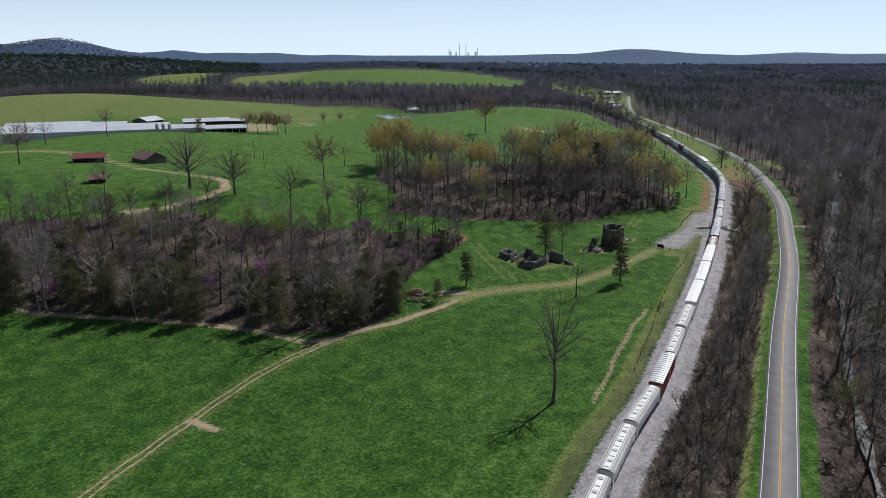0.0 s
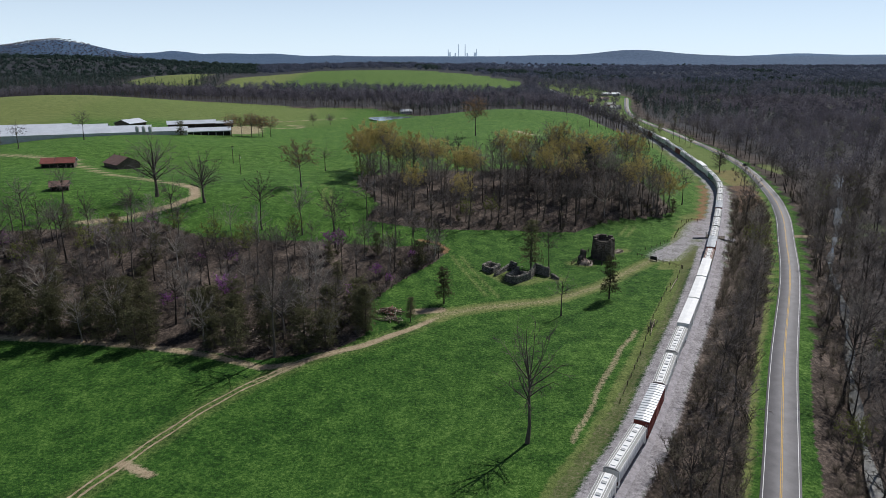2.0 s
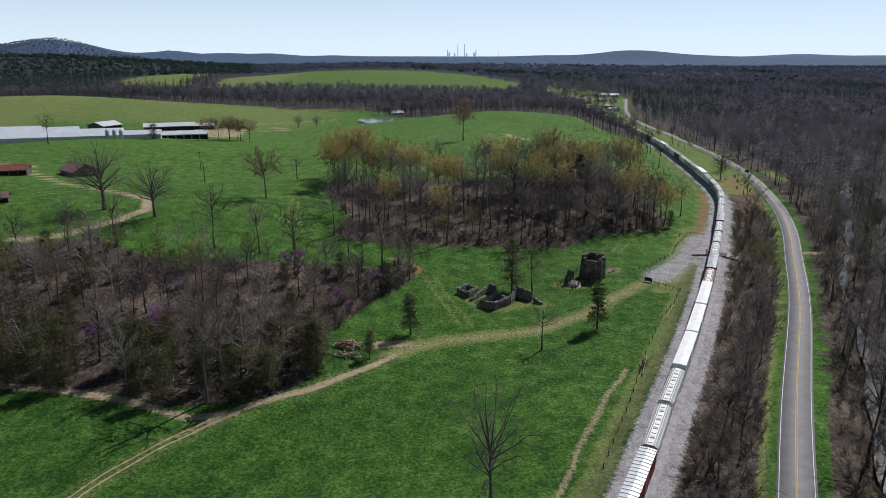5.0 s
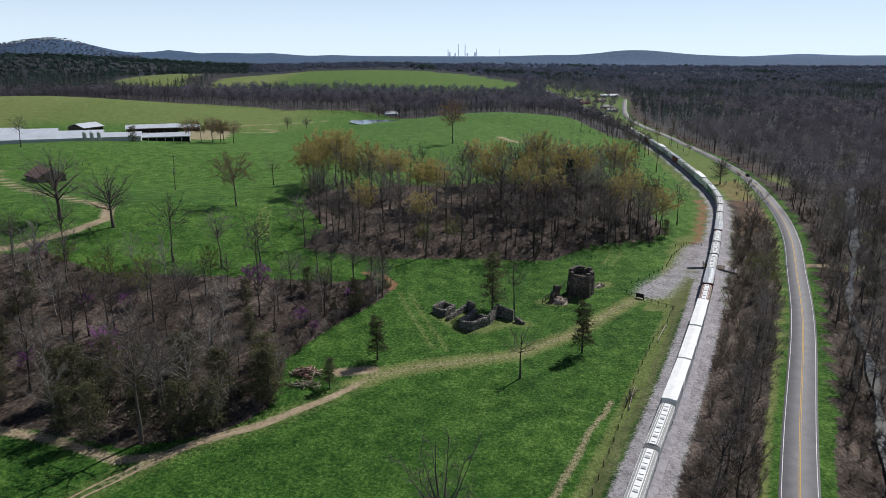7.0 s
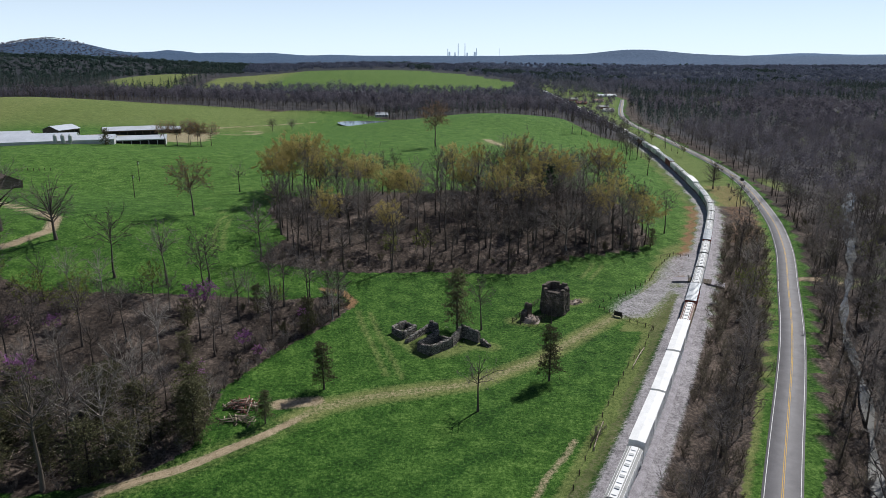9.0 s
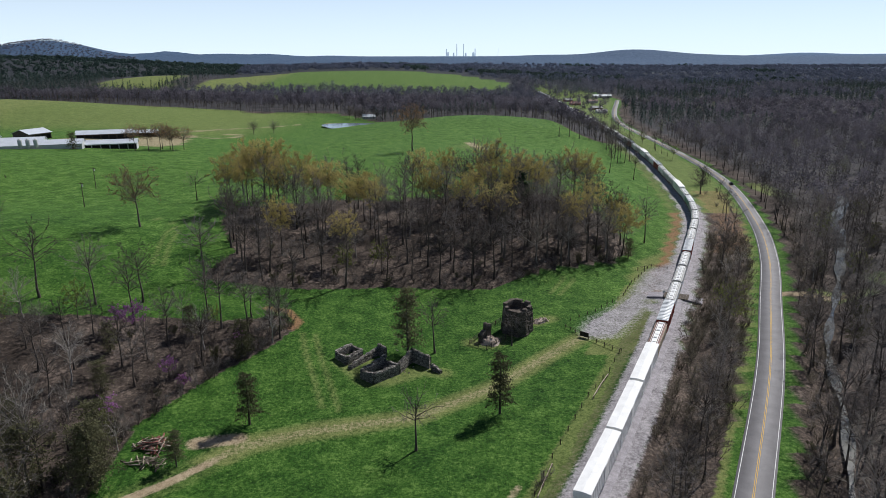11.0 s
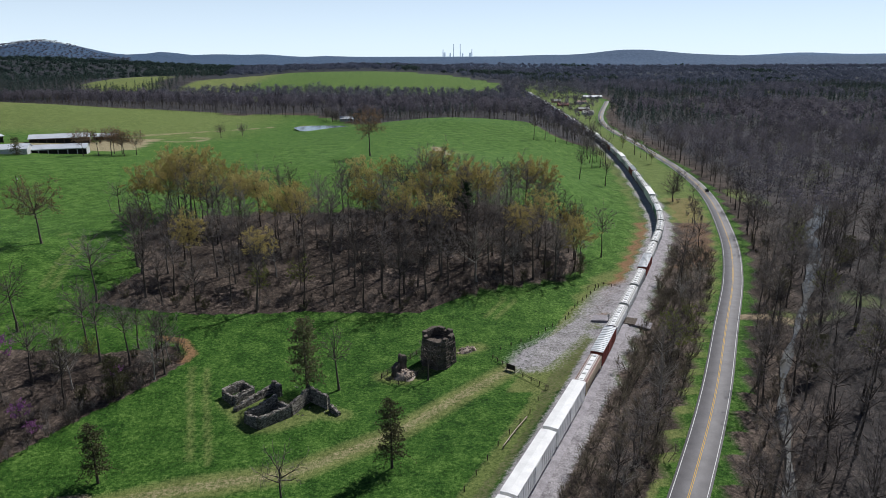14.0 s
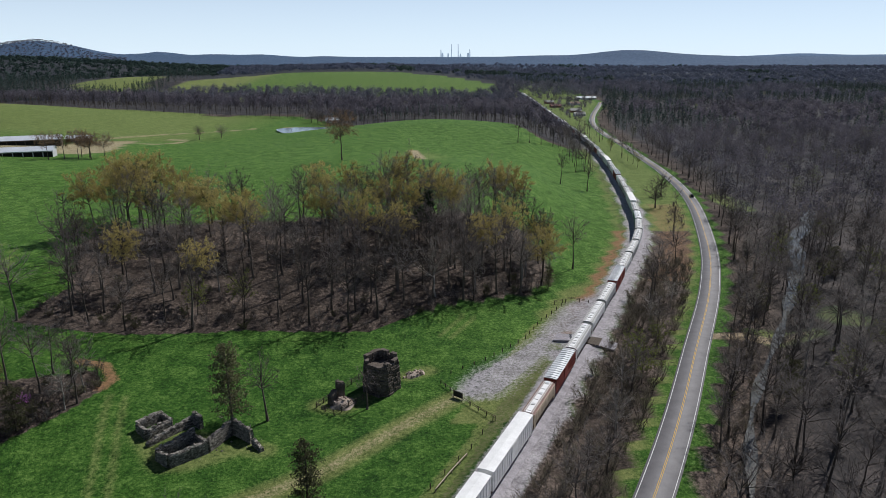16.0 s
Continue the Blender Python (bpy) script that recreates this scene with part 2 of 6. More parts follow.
def land(x, y):
    """The height of the ground: a river flat along the railway, and rolling pasture beside it."""
    x, y = np.asarray(x, float), np.asarray(y, float)
    z = np.zeros(np.broadcast(x, y).shape)
    for sy, row in SWELL:
        wide = 54 + 0.12 * max(sy - 270, 0)
        for sx, a in zip(SWELL_X, row):
            z = z + a * np.exp(-((x - sx) / (1.5 * wide)) ** 2 - ((y - sy) / wide) ** 2)
    z = z * ease(9, 65, np.interp(y, RAIL[:, 1], RAIL[:, 0]) - x)
    for cx, cy, wx, wy, a in HILLS:
        z = z + a * np.exp(-((x - cx) / wx) ** 2 - ((y - cy) / wy) ** 2)
    z = z + ease(1300, 1900, y) * (1 - ease(2300, 3300, y)) * 30 * np.exp(-((x + 130) / 420) ** 2) + ease(1500, 2800, y) * 6 + ease(2700, 4700, y) * 55
    creek = x - np.interp(y, CREEK[:, 1], CREEK[:, 0])
    return z - 3.2 * np.exp(-(creek / 7) ** 2) * ease(60, 90, y) * (1 - ease(460, 500, y))


HILLS = ((75, 738, 90, 65, 4), (-1400, 2300, 750, 500, 60), (-2170, 4100, 240, 420, 68), (-2480, 4050, 400, 420, 62), (-1755, 4650, 140, 260, 34), (-1400, 4650, 210, 260, 20), (-1090, 4650, 140, 260, 16), (-700, 4650, 130, 260, 7), (1200, 4500, 260, 380, 34), (1480, 4550, 420, 380, 16), (690, 4600, 230, 350, 9), (2420, 4880, 260, 150, 26), (3050, 4880, 420, 150, 18), (-600, 1650, 170, 170, 20), (900, 2500, 500, 160, 10), (1750, 2900, 800, 200, 14), (300, 3300, 500, 200, 8))
CREEK = np.array([(60, 60), (100, 150), (137, 221), (157, 266), (191, 322), (226, 385), (236, 410), (262, 448), (300, 520)], float)


def height(x, y):
    return float(land(x, y))


def inside(poly, x, y):
    hit = np.zeros(np.shape(x), bool)
    for (x0, y0), (x1, y1) in zip(poly, poly[1:] + poly[:1]):
        if y0 != y1:
            cross = (y0 > y) != (y1 > y)
            hit ^= cross & (x < (x1 - x0) * (y - y0) / (y1 - y0) + x0)
    return hit


def near_line(points, x, y):
    best = np.full(np.shape(x), 1e9)
    for (x0, y0), (x1, y1) in zip(points, points[1:]):
        dx, dy = x1 - x0, y1 - y0
        s = np.clip(((x - x0) * dx + (y - y0) * dy) / (dx * dx + dy * dy), 0, 1)
        best = np.minimum(best, np.hypot(x - x0 - s * dx, y - y0 - s * dy))
    return best


TRAIL = [(-75, 70), (-65, 106), (-56, 134), (-49, 151), (-39, 167), (-27, 180), (-14, 188), (-2, 199), (9, 212), (22, 218), (43, 224), (62, 238), (77, 255), (88, 266)]
WOOD_TRAIL = [(-210, 200), (-133, 191), (-121, 188), (-105, 188), (-89, 187), (-72, 185), (-54, 181), (-39, 175), (-30, 177)]
SPUR = [(-56, 134), (-49, 130)]
FARM_TRACK = [(-200, 395), (-190, 377), (-152, 340), (-118, 317), (-99, 303), (-94, 290), (-99, 278), (-111, 264), (-125, 258)]
SCRAPE = [(35, 139), (39.2, 147.7), (44, 160), (50.3, 172), (57, 187), (62.8, 197.7)]
RUIN_EDGE = [[(24, 247), (31, 239), (36, 240), (44, 246), (49, 245)], [(57, 263), (62, 262), (68, 268)], [(76, 277), (81, 280)], [(30, 248), (38, 247)]]
WHEEL_MARKS = [[(11, 260), (14, 250), (18, 239), (22, 227)], [(14.5, 260), (17.5, 250), (21.5, 239), (26, 226)], [(-37, 288), (-41, 304), (-43, 317), (-48, 325), (-58, 331)], [(-40, 288), (-44, 304), (-46, 316)], [(84, 300), (92, 315)], [(87, 299), (95, 314)]]
LEFT_WOOD = [(-190, 188), (-131, 189), (-97, 187), (-60, 184), (-40, 179), (-22, 185), (-14, 196), (-15, 215), (-5, 235), (5, 253), (9, 264), (3, 270), (-10, 262), (-30, 258), (-58, 254), (-79, 253), (-100, 262), (-123, 254), (-142, 248), (-190, 232)]
COPSE = [(-24, 284), (3, 286), (31, 294), (64, 299), (86, 318), (114, 334), (124, 352), (123, 376), (111, 389), (70, 378), (36, 368), (-7, 360), (-32, 352), (-33, 331), (-20, 305)]
GRAVEL_LOT = [(87, 269), (91, 278), (100, 289), (110, 302), (117, 317), (122, 328), (138, 338), (139, 330), (128, 312), (117, 295), (107, 278), (99, 266), (92, 264)]
CLEARINGS = ((238, 482, 9, 26), (184, 306, 13, 6), (206, 318, 9, 8))
SIDE_DRIVE = [(160, 302), (168, 303), (178, 305), (190, 308)]
FAR_TRACKS = [[(-200, 640), (-173, 690), (-128, 751), (-100, 792), (-54, 811), (0, 816)], [(-166, 655), (-140, 648), (-126, 663), (-128, 680), (-142, 684)], [(64.6, 546), (71.5, 496)], [(-330, 440), (-250, 410), (-225, 396), (-200, 384)]]
FARM_YARD = [(-232, 560), (-178, 548), (-148, 556), (-140, 575), (-158, 660), (-182, 655), (-196, 610), (-230, 596)]
FAR_FIELD = [(-460, 1420), (-330, 1480), (-100, 1420), (140, 1390), (190, 1500), (190, 1700), (60, 1900), (-150, 1990), (-330, 1990), (-420, 1800), (-480, 1600)]
SMALL_FIELD = [(-640, 1450), (-520, 1430), (-540, 1700), (-640, 1780), (-720, 1650)]


def axis(lo, a, b, hi, fine, coarse):
    """Grid lines that lie close between a and b and ever wider beyond."""
    v = list(np.arange(a, b, fine))
    for end, sign in ((hi, 1), (lo, -1)):
        step, at, side = coarse, v[-1] if sign > 0 else v[0], []
        while (end - at) * sign > 0:
            at += sign * step
            side.append(at)
            if abs(at) > 500 or at < -120:
                step *= 1.045
            else:
                step = coarse
        v = v + side if sign > 0 else side[::-1] + v
    return np.array(v)


def mesh(name, verts, faces, mats, parent=None, index=None, smooth=False, tint=None):
    """Links one mesh object made from arrays of corners and of faces (all with as many corners)."""
    me = bpy.data.meshes.new(name)
    verts, faces = np.asarray(verts, np.float32), np.asarray(faces, np.int32)
    n, k = faces.shape
    me.vertices.add(len(verts))
    me.vertices.foreach_set("co", verts.ravel())
    me.loops.add(n * k)
    me.loops.foreach_set("vertex_index", faces.ravel())
    me.polygons.add(n)
    me.polygons.foreach_set("loop_start", np.arange(0, n * k, k, dtype=np.int32))
    for m in mats if isinstance(mats, (list, tuple)) else [mats]:
        me.materials.append(m)
    if index is not None:
        me.polygons.foreach_set("material_index", np.asarray(index, np.int32))
    if smooth:
        me.polygons.foreach_set("use_smooth", np.ones(n, bool))
    if tint is not None:
        me.attributes.new("tint", "FLOAT", "POINT").data.foreach_set("value", np.asarray(tint, np.float32))
    me.update(calc_edges=True)
    me.validate()
    ob = new(name, me)
    ob.parent = parent
    return ob


def wood_edge(x):
    """Where the far pasture ends at the woods."""
    return 905 + 0.05 * x - 115 * ease(-90, 0, x) - 130 * ease(105, 175, x)


def build_ground():
    gx, gy = axis(-4900, -104, 112, 4900, 1.1, 4.5), axis(-400, 98, 312, 4950, 1.1, 4.5)
    x, y = np.meshgrid(gx, gy)
    z = land(x, y)
    bed = np.abs(aside(rail_line, x, y))
    z = z + 0.7 * (1 - ease(4, 8, bed)) * (y < 1500)
    rough = np.array([noise.fractal((a * 0.02, b * 0.02, 0), 1.0, 2.0, 3) for a, b in zip(x.ravel(), y.ravel())]).reshape(x.shape)
    calm = ease(6, 14, np.abs(aside(road_line, x, y))) * ease(7, 15, bed)
    z = z + rough * 0.5 * calm
    ny, nx = x.shape
    ids = np.arange(nx * ny).reshape(ny, nx)
    faces = np.stack([ids[:-1, :-1], ids[:-1, 1:], ids[1:, 1:], ids[1:, :-1]], -1).reshape(-1, 4)
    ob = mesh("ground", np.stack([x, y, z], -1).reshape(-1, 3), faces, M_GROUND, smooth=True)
    wob = rough * 3
    r, d = aside(rail_line, x, y), aside(road_line, x, y)
    litter = np.where(inside(LEFT_WOOD, x, y + wob) | inside(COPSE, x, y + wob), 0.95, 0.0)
    flat = (y < 1400) & (r > 0)
    verge = (np.abs(d) < 6.5)
    litter = np.where(flat & (d < 0) & ~verge & (r > 5) & (y < 420), 0.85, litter)
    litter = np.where((r > 0) & (d > 6.5 + 0.5 * wob), 0.95, litter)
    open_far = inside(FAR_FIELD, x, y) | inside(SMALL_FIELD, x, y)
    litter = np.where((y > wood_edge(x) + 14 + 10 * rough) & (r < 0) & ~open_far, 0.95, litter)
    litter = np.where((r < -4) & (r > -9 - wob) & (y < 700), 0.42, litter)
    on_trail = near_line(TRAIL, x, y)
    merge = ease(160, 186, y)
    dirt = (0.22 * (1 - ease(0.6, 1.8, on_trail)) * (1 - merge) + 0.85 * (1 - ease(0.3, 1.9, on_trail)) * merge) * (1 - ease(203, 214, y))
    trail2 = 1 - ease(1.8, 4.8, on_trail)
    dirt = np.maximum(dirt, 0.42 * (1 - ease(0.6, 3.2, on_trail)) * ease(200, 212, y))
    dirt = np.maximum(dirt, 0.72 * (1 - ease(0.4, 2.4, near_line(WOOD_TRAIL, x, y + wob * 0.3))))
    dirt = np.maximum(dirt, 0.8 * (1 - ease(0.5, 2.0, near_line(SPUR, x, y))))
    dirt = np.maximum(dirt, 0.56 * (1 - ease(0.2, 1.6, near_line(SCRAPE, x + 2.5 * rough, y))))
    dirt = np.maximum(dirt, 0.8 * (1 - ease(0.6, 4.0, near_line(FARM_TRACK, x, y))))
    dirt = np.maximum(dirt, 0.8 * (1 - ease(0.8, 3.2, near_line([(-1, 211.5), (7, 214)], x, y))))
    dry = np.where(y > 205, 0.75 * trail2, 0.3 * trail2)
    dry = np.maximum(dry, 0.7 * ease(-300, -380, x) * ease(480, 560, y))
    dry = np.maximum(dry, 0.55 * ease(620, 700, y) * ease(-60, -170, x) * (y < 950))
    dry = np.maximum(dry, 0.06 * ease(290, 420, y) * (r < 0))
    dry = np.maximum(dry, np.where((r > 6) & (d < -5), np.where(y > 480, 0.5, 0.75), 0.0))
    for u, v, a, b in CLEARINGS:
        open_patch = 1 - ease(0.7, 1.1, np.hypot((x - u) / a, (y - v) / b) + 0.3 * rough)
        litter, dry = litter * (1 - open_patch), np.maximum(dry, 0.8 * open_patch)
    dirt = np.maximum(dirt, 0.75 * (1 - ease(1.0, 3.4, near_line(SIDE_DRIVE, x, y))))
    for line in FAR_TRACKS:
        dirt = np.maximum(dirt, 0.62 * (1 - ease(1.6, 6.5, near_line(line, x, y))))
    dirt = np.maximum(dirt, np.where(inside(FARM_YARD, x, y + 2 * wob), 0.6, 0.0))
    dry = np.maximum(dry, 0.5 * np.exp(-((x - 70) / 16) ** 2 - ((y - 515) / 26) ** 2))
    dry = np.maximum(dry, np.where((r < -6) & (r > -11), 0.55, 0.0))
    dry = np.maximum(dry, np.where(open_far, 0.25, 0.0))
    for line in RUIN_EDGE:
        dry = np.maximum(dry, 0.6 * (1 - ease(1.0, 4.2, near_line(line, x, y))))
    for line in WHEEL_MARKS:
        dry = np.maximum(dry, 0.46 * (1 - ease(0.2, 1.3, near_line(line, x, y))))
    gravel = 0.95 * ease(-6.8, -3.6, r) * (1 - ease(4.0, 7.0, r)) * (y < 1450)
    fray = 1.6 * rough
    lot = sum(inside(GRAVEL_LOT, x + fray + dx, y + wob * 0.4 + dy).astype(float) for dx, dy in ((0, 0), (2.6, 0), (-2.6, 0), (0, 3.2), (0, -3.2))) / 5
    gravel = np.maximum(gravel, 0.68 * lot)
    dry = np.maximum(dry, np.where((r < -5) & (r > -17) & (y > 255) & (y < 345), 0.7, 0.0))
    clay = 0.7 * (1 - ease(0.4, 2.6, near_line([(8, 262), (9, 266), (5, 271), (-1, 271)], x, y)))
    clay = np.maximum(clay, np.where((r < -5) & (r > -10) & (y > 300) & (y < 420), 0.7, 0.0))
    # near left: sun-angle and lens dimming put into the grass colour; ruins deeper green
    sward = np.maximum((1 - ease(-40, 60, x - 0.3 * (y - 150))) * (1 - ease(190, 260, y)), 0.9 * np.exp(-((x - 30) / 60) ** 2 - ((y - 258) / 36) ** 2))
    sward = 0.5 + 0.5 * sward - 0.5 * ease(280, 380, y) * (1 - sward)
    canopy_and_shade = np.where((y > 1700) & ~open_far, 1.0, 0.0)
    # shade under the river and far woods, put into the floor's colour
    canopy_and_shade = np.maximum(canopy_and_shade, ease(13, 30, d) * (r > 0) * (0.5 + 0.25 * ease(420, 620, y)))
    canopy_and_shade = np.maximum(canopy_and_shade, 0.7 * ((y > wood_edge(x) + 30) & (r < 0) & ~open_far))
    clay = np.maximum(clay, 0.45 * ((r > 8) & (d < -6) & (y > 350) & (y < 480)))
    for name, bands in (("zone", (litter, dirt, dry)), ("zone_more", (clay, gravel, canopy_and_shade))):
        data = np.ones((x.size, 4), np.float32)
        # zone alpha: how much painted haze the hills get, rising with distance
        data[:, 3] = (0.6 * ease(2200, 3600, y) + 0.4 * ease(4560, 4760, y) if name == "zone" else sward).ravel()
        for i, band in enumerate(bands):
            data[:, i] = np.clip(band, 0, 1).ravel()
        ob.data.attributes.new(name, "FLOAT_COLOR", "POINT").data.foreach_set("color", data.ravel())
    return tagged(ob, "rolling green spring pasture with leaf litter under the woods", "ground", kind="structure")


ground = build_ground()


def ribbon(name, line, lo, hi, lift, mat, parent=None, thick=0.0):
    """A strip along a line, between two offsets to its right, that lies on the land."""
    way = np.gradient(line, axis=0)
    way /= np.linalg.norm(way, axis=1)[:, None]
    side = np.column_stack([way[:, 1], -way[:, 0]])
    z = land(line[:, 0], line[:, 1]) + lift
    rows = []
    for off, dz in ((lo, -thick), (lo, 0), (hi, 0), (hi, -thick)):
        rows.append(np.column_stack([line + side * off, z + dz]))
    v = np.stack(rows, 1).reshape(-1, 3)
    f = []
    for i in range(len(line) - 1):
        a = 4 * i
        f += [(a, a + 4, a + 5, a + 1), (a + 1, a + 5, a + 6, a + 2), (a + 2, a + 6, a + 7, a + 3)]
    return mesh(name, v, f, mat, parent)


road = tagged(ribbon("road", road_line, -3.45, 3.45, 0.12, M_ASPHALT, thick=0.4), "grey two-lane asphalt road with worn surface", "road", kind="structure")
for name, lo, hi, mat in (("edge_line", -3.05, -2.92, M_WHITE_LINE), ("edge_line", 2.92, 3.05, M_WHITE_LINE), ("centre_line", -0.20, -0.08, M_YELLOW_LINE), ("centre_line", 0.08, 0.20, M_YELLOW_LINE)):
    ribbon(name, road_line, lo, hi, 0.135, mat, road, 0.01)
water = np.array(CREEK)
creek_line = course(water)
way = np.gradient(creek_line, axis=0)
way /= np.linalg.norm(way, axis=1)[:, None]
bank = np.column_stack([way[:, 1], -way[:, 0]]) * (0.9 + 2.2 * ease(300, 400, creek_line[:, 1]) + 0.5 * np.sin(creek_line[:, 1] * 0.21))[:, None]
cv = np.concatenate([np.column_stack([creek_line - bank, np.full(len(way), -2.0)]), np.column_stack([creek_line + bank, np.full(len(way), -2.0)])])
cn = len(way)
creek = mesh("creek_water", cv, [(i, i + cn, i + cn + 1, i + 1) for i in range(cn - 1)], M_WATER)
tagged(creek, "still grey creek water between bare trees", "creek", kind="structure")



def wheel_rut(line, off, seed):
    """A worn strip of bare earth with ragged edges, where wheels run along a trail."""
    rng = random.Random(seed)
    way = np.gradient(line, axis=0)
    way /= np.linalg.norm(way, axis=1)[:, None]
    side = np.column_stack([way[:, 1], -way[:, 0]])
    V, F = [], []
    for k, (p, n) in enumerate(zip(line, side)):
        half = 0.27 * min(1.0, (len(line) - k) / 12) * rng.uniform(0.55, 1.25)
        mid = off + 0.14 * math.sin(k * 0.31 + seed) + rng.uniform(-0.05, 0.05)
        for o in (mid - half, mid + half):
            x, y = p + n * o
            V.append((x, y, height(x, y) + 0.5 * noise.fractal((x * 0.02, y * 0.02, 0), 1.0, 2.0, 3) + 0.05))
    for k in range(len(line) - 1):
        F.append((2 * k, 2 * k + 1, 2 * k + 3, 2 * k + 2))
    return tagged(mesh("wheel_rut", V, F, M_EARTH), "bare tan earth worn by wheels along the trail", "wheel rut", kind="structure")


trail_line = course(np.array(TRAIL[:8], float), 0.7)
for k, off in enumerate((-0.85, 0.85)):
    wheel_rut(trail_line, off, 3 + k)

near_rail = rail_line[rail_line[:, 1] < 1500]
track = tagged(new("railway_track"), "curved single railway track on pale grey ballast", "railway track", kind="structure")
RAIL_TOP = 1.35


def bed_strip(name, line, lo, hi, z0, z1, mat, parent, foot):
    way = np.gradient(line, axis=0)
    way /= np.linalg.norm(way, axis=1)[:, None]
    side = np.column_stack([way[:, 1], -way[:, 0]])
    rows = [np.column_stack([line + side * off, np.full(len(line), z)]) for off, z in ((lo - foot, z0), (lo, z1), (hi, z1), (hi + foot, z0))]
    v = np.stack(rows, 1).reshape(-1, 3)
    f = []
    for i in range(len(line) - 1):
        a = 4 * i
        f += [(a, a + 4, a + 5, a + 1), (a + 1, a + 5, a + 6, a + 2), (a + 2, a + 6, a + 7, a + 3)]
    return mesh(name, v, f, mat, parent)


bed_strip("ballast", near_rail, -1.9, 1.9, 0.3, 1.08, M_BALLAST, track, 1.6)
for off in (-0.72, 0.72):
    bed_strip("rail", near_rail, off - 0.04, off + 0.04, 1.1, RAIL_TOP, M_RUST, track, 0.03)


# ---- trees ----
def tube(p0, p1, r0, r1, sides, V, F):
    a = (Vector(p1) - Vector(p0)).normalized()
    u = a.orthogonal().normalized()
    w = a.cross(u)
    base = len(V)
    for p, r in ((p0, r0), (p1, r1)):
        for k in range(sides):
            s = 2 * math.pi * k / sides
            V.append(Vector(p) + (u * math.cos(s) + w * math.sin(s)) * r)
    for k in range(sides):
        j = (k + 1) % sides
        F.append((base + k, base + j, base + sides + j))
        F.append((base + k, base + sides + j, base + sides + k))


def blade(p, way, long, wide, rng, V, F):
    """One thin twig: a narrow triangle from its foot to its tip."""
    side = way.cross(Vector((rng.gauss(0, 1), rng.gauss(0, 1), rng.gauss(0, 1)))).normalized() * wide
    n = len(V)
    V += [p - side, p + side, p + way * long]
    F.append((n, n + 1, n + 2))


def leaf(p, size, rng, V, F, flat=0.0):
    u = Vector((rng.gauss(0, 1), rng.gauss(0, 1), rng.gauss(0, 1) * (1 - flat))).normalized()
    w = u.cross(Vector((rng.gauss(0, 1), rng.gauss(0, 1), rng.gauss(0, 1)))).normalized()
    n = len(V)
    V += [p + u * size, p - u * size * 0.5 + w * size * 0.8, p - u * size * 0.5 - w * size * 0.8]
    F.append((n, n + 1, n + 2))


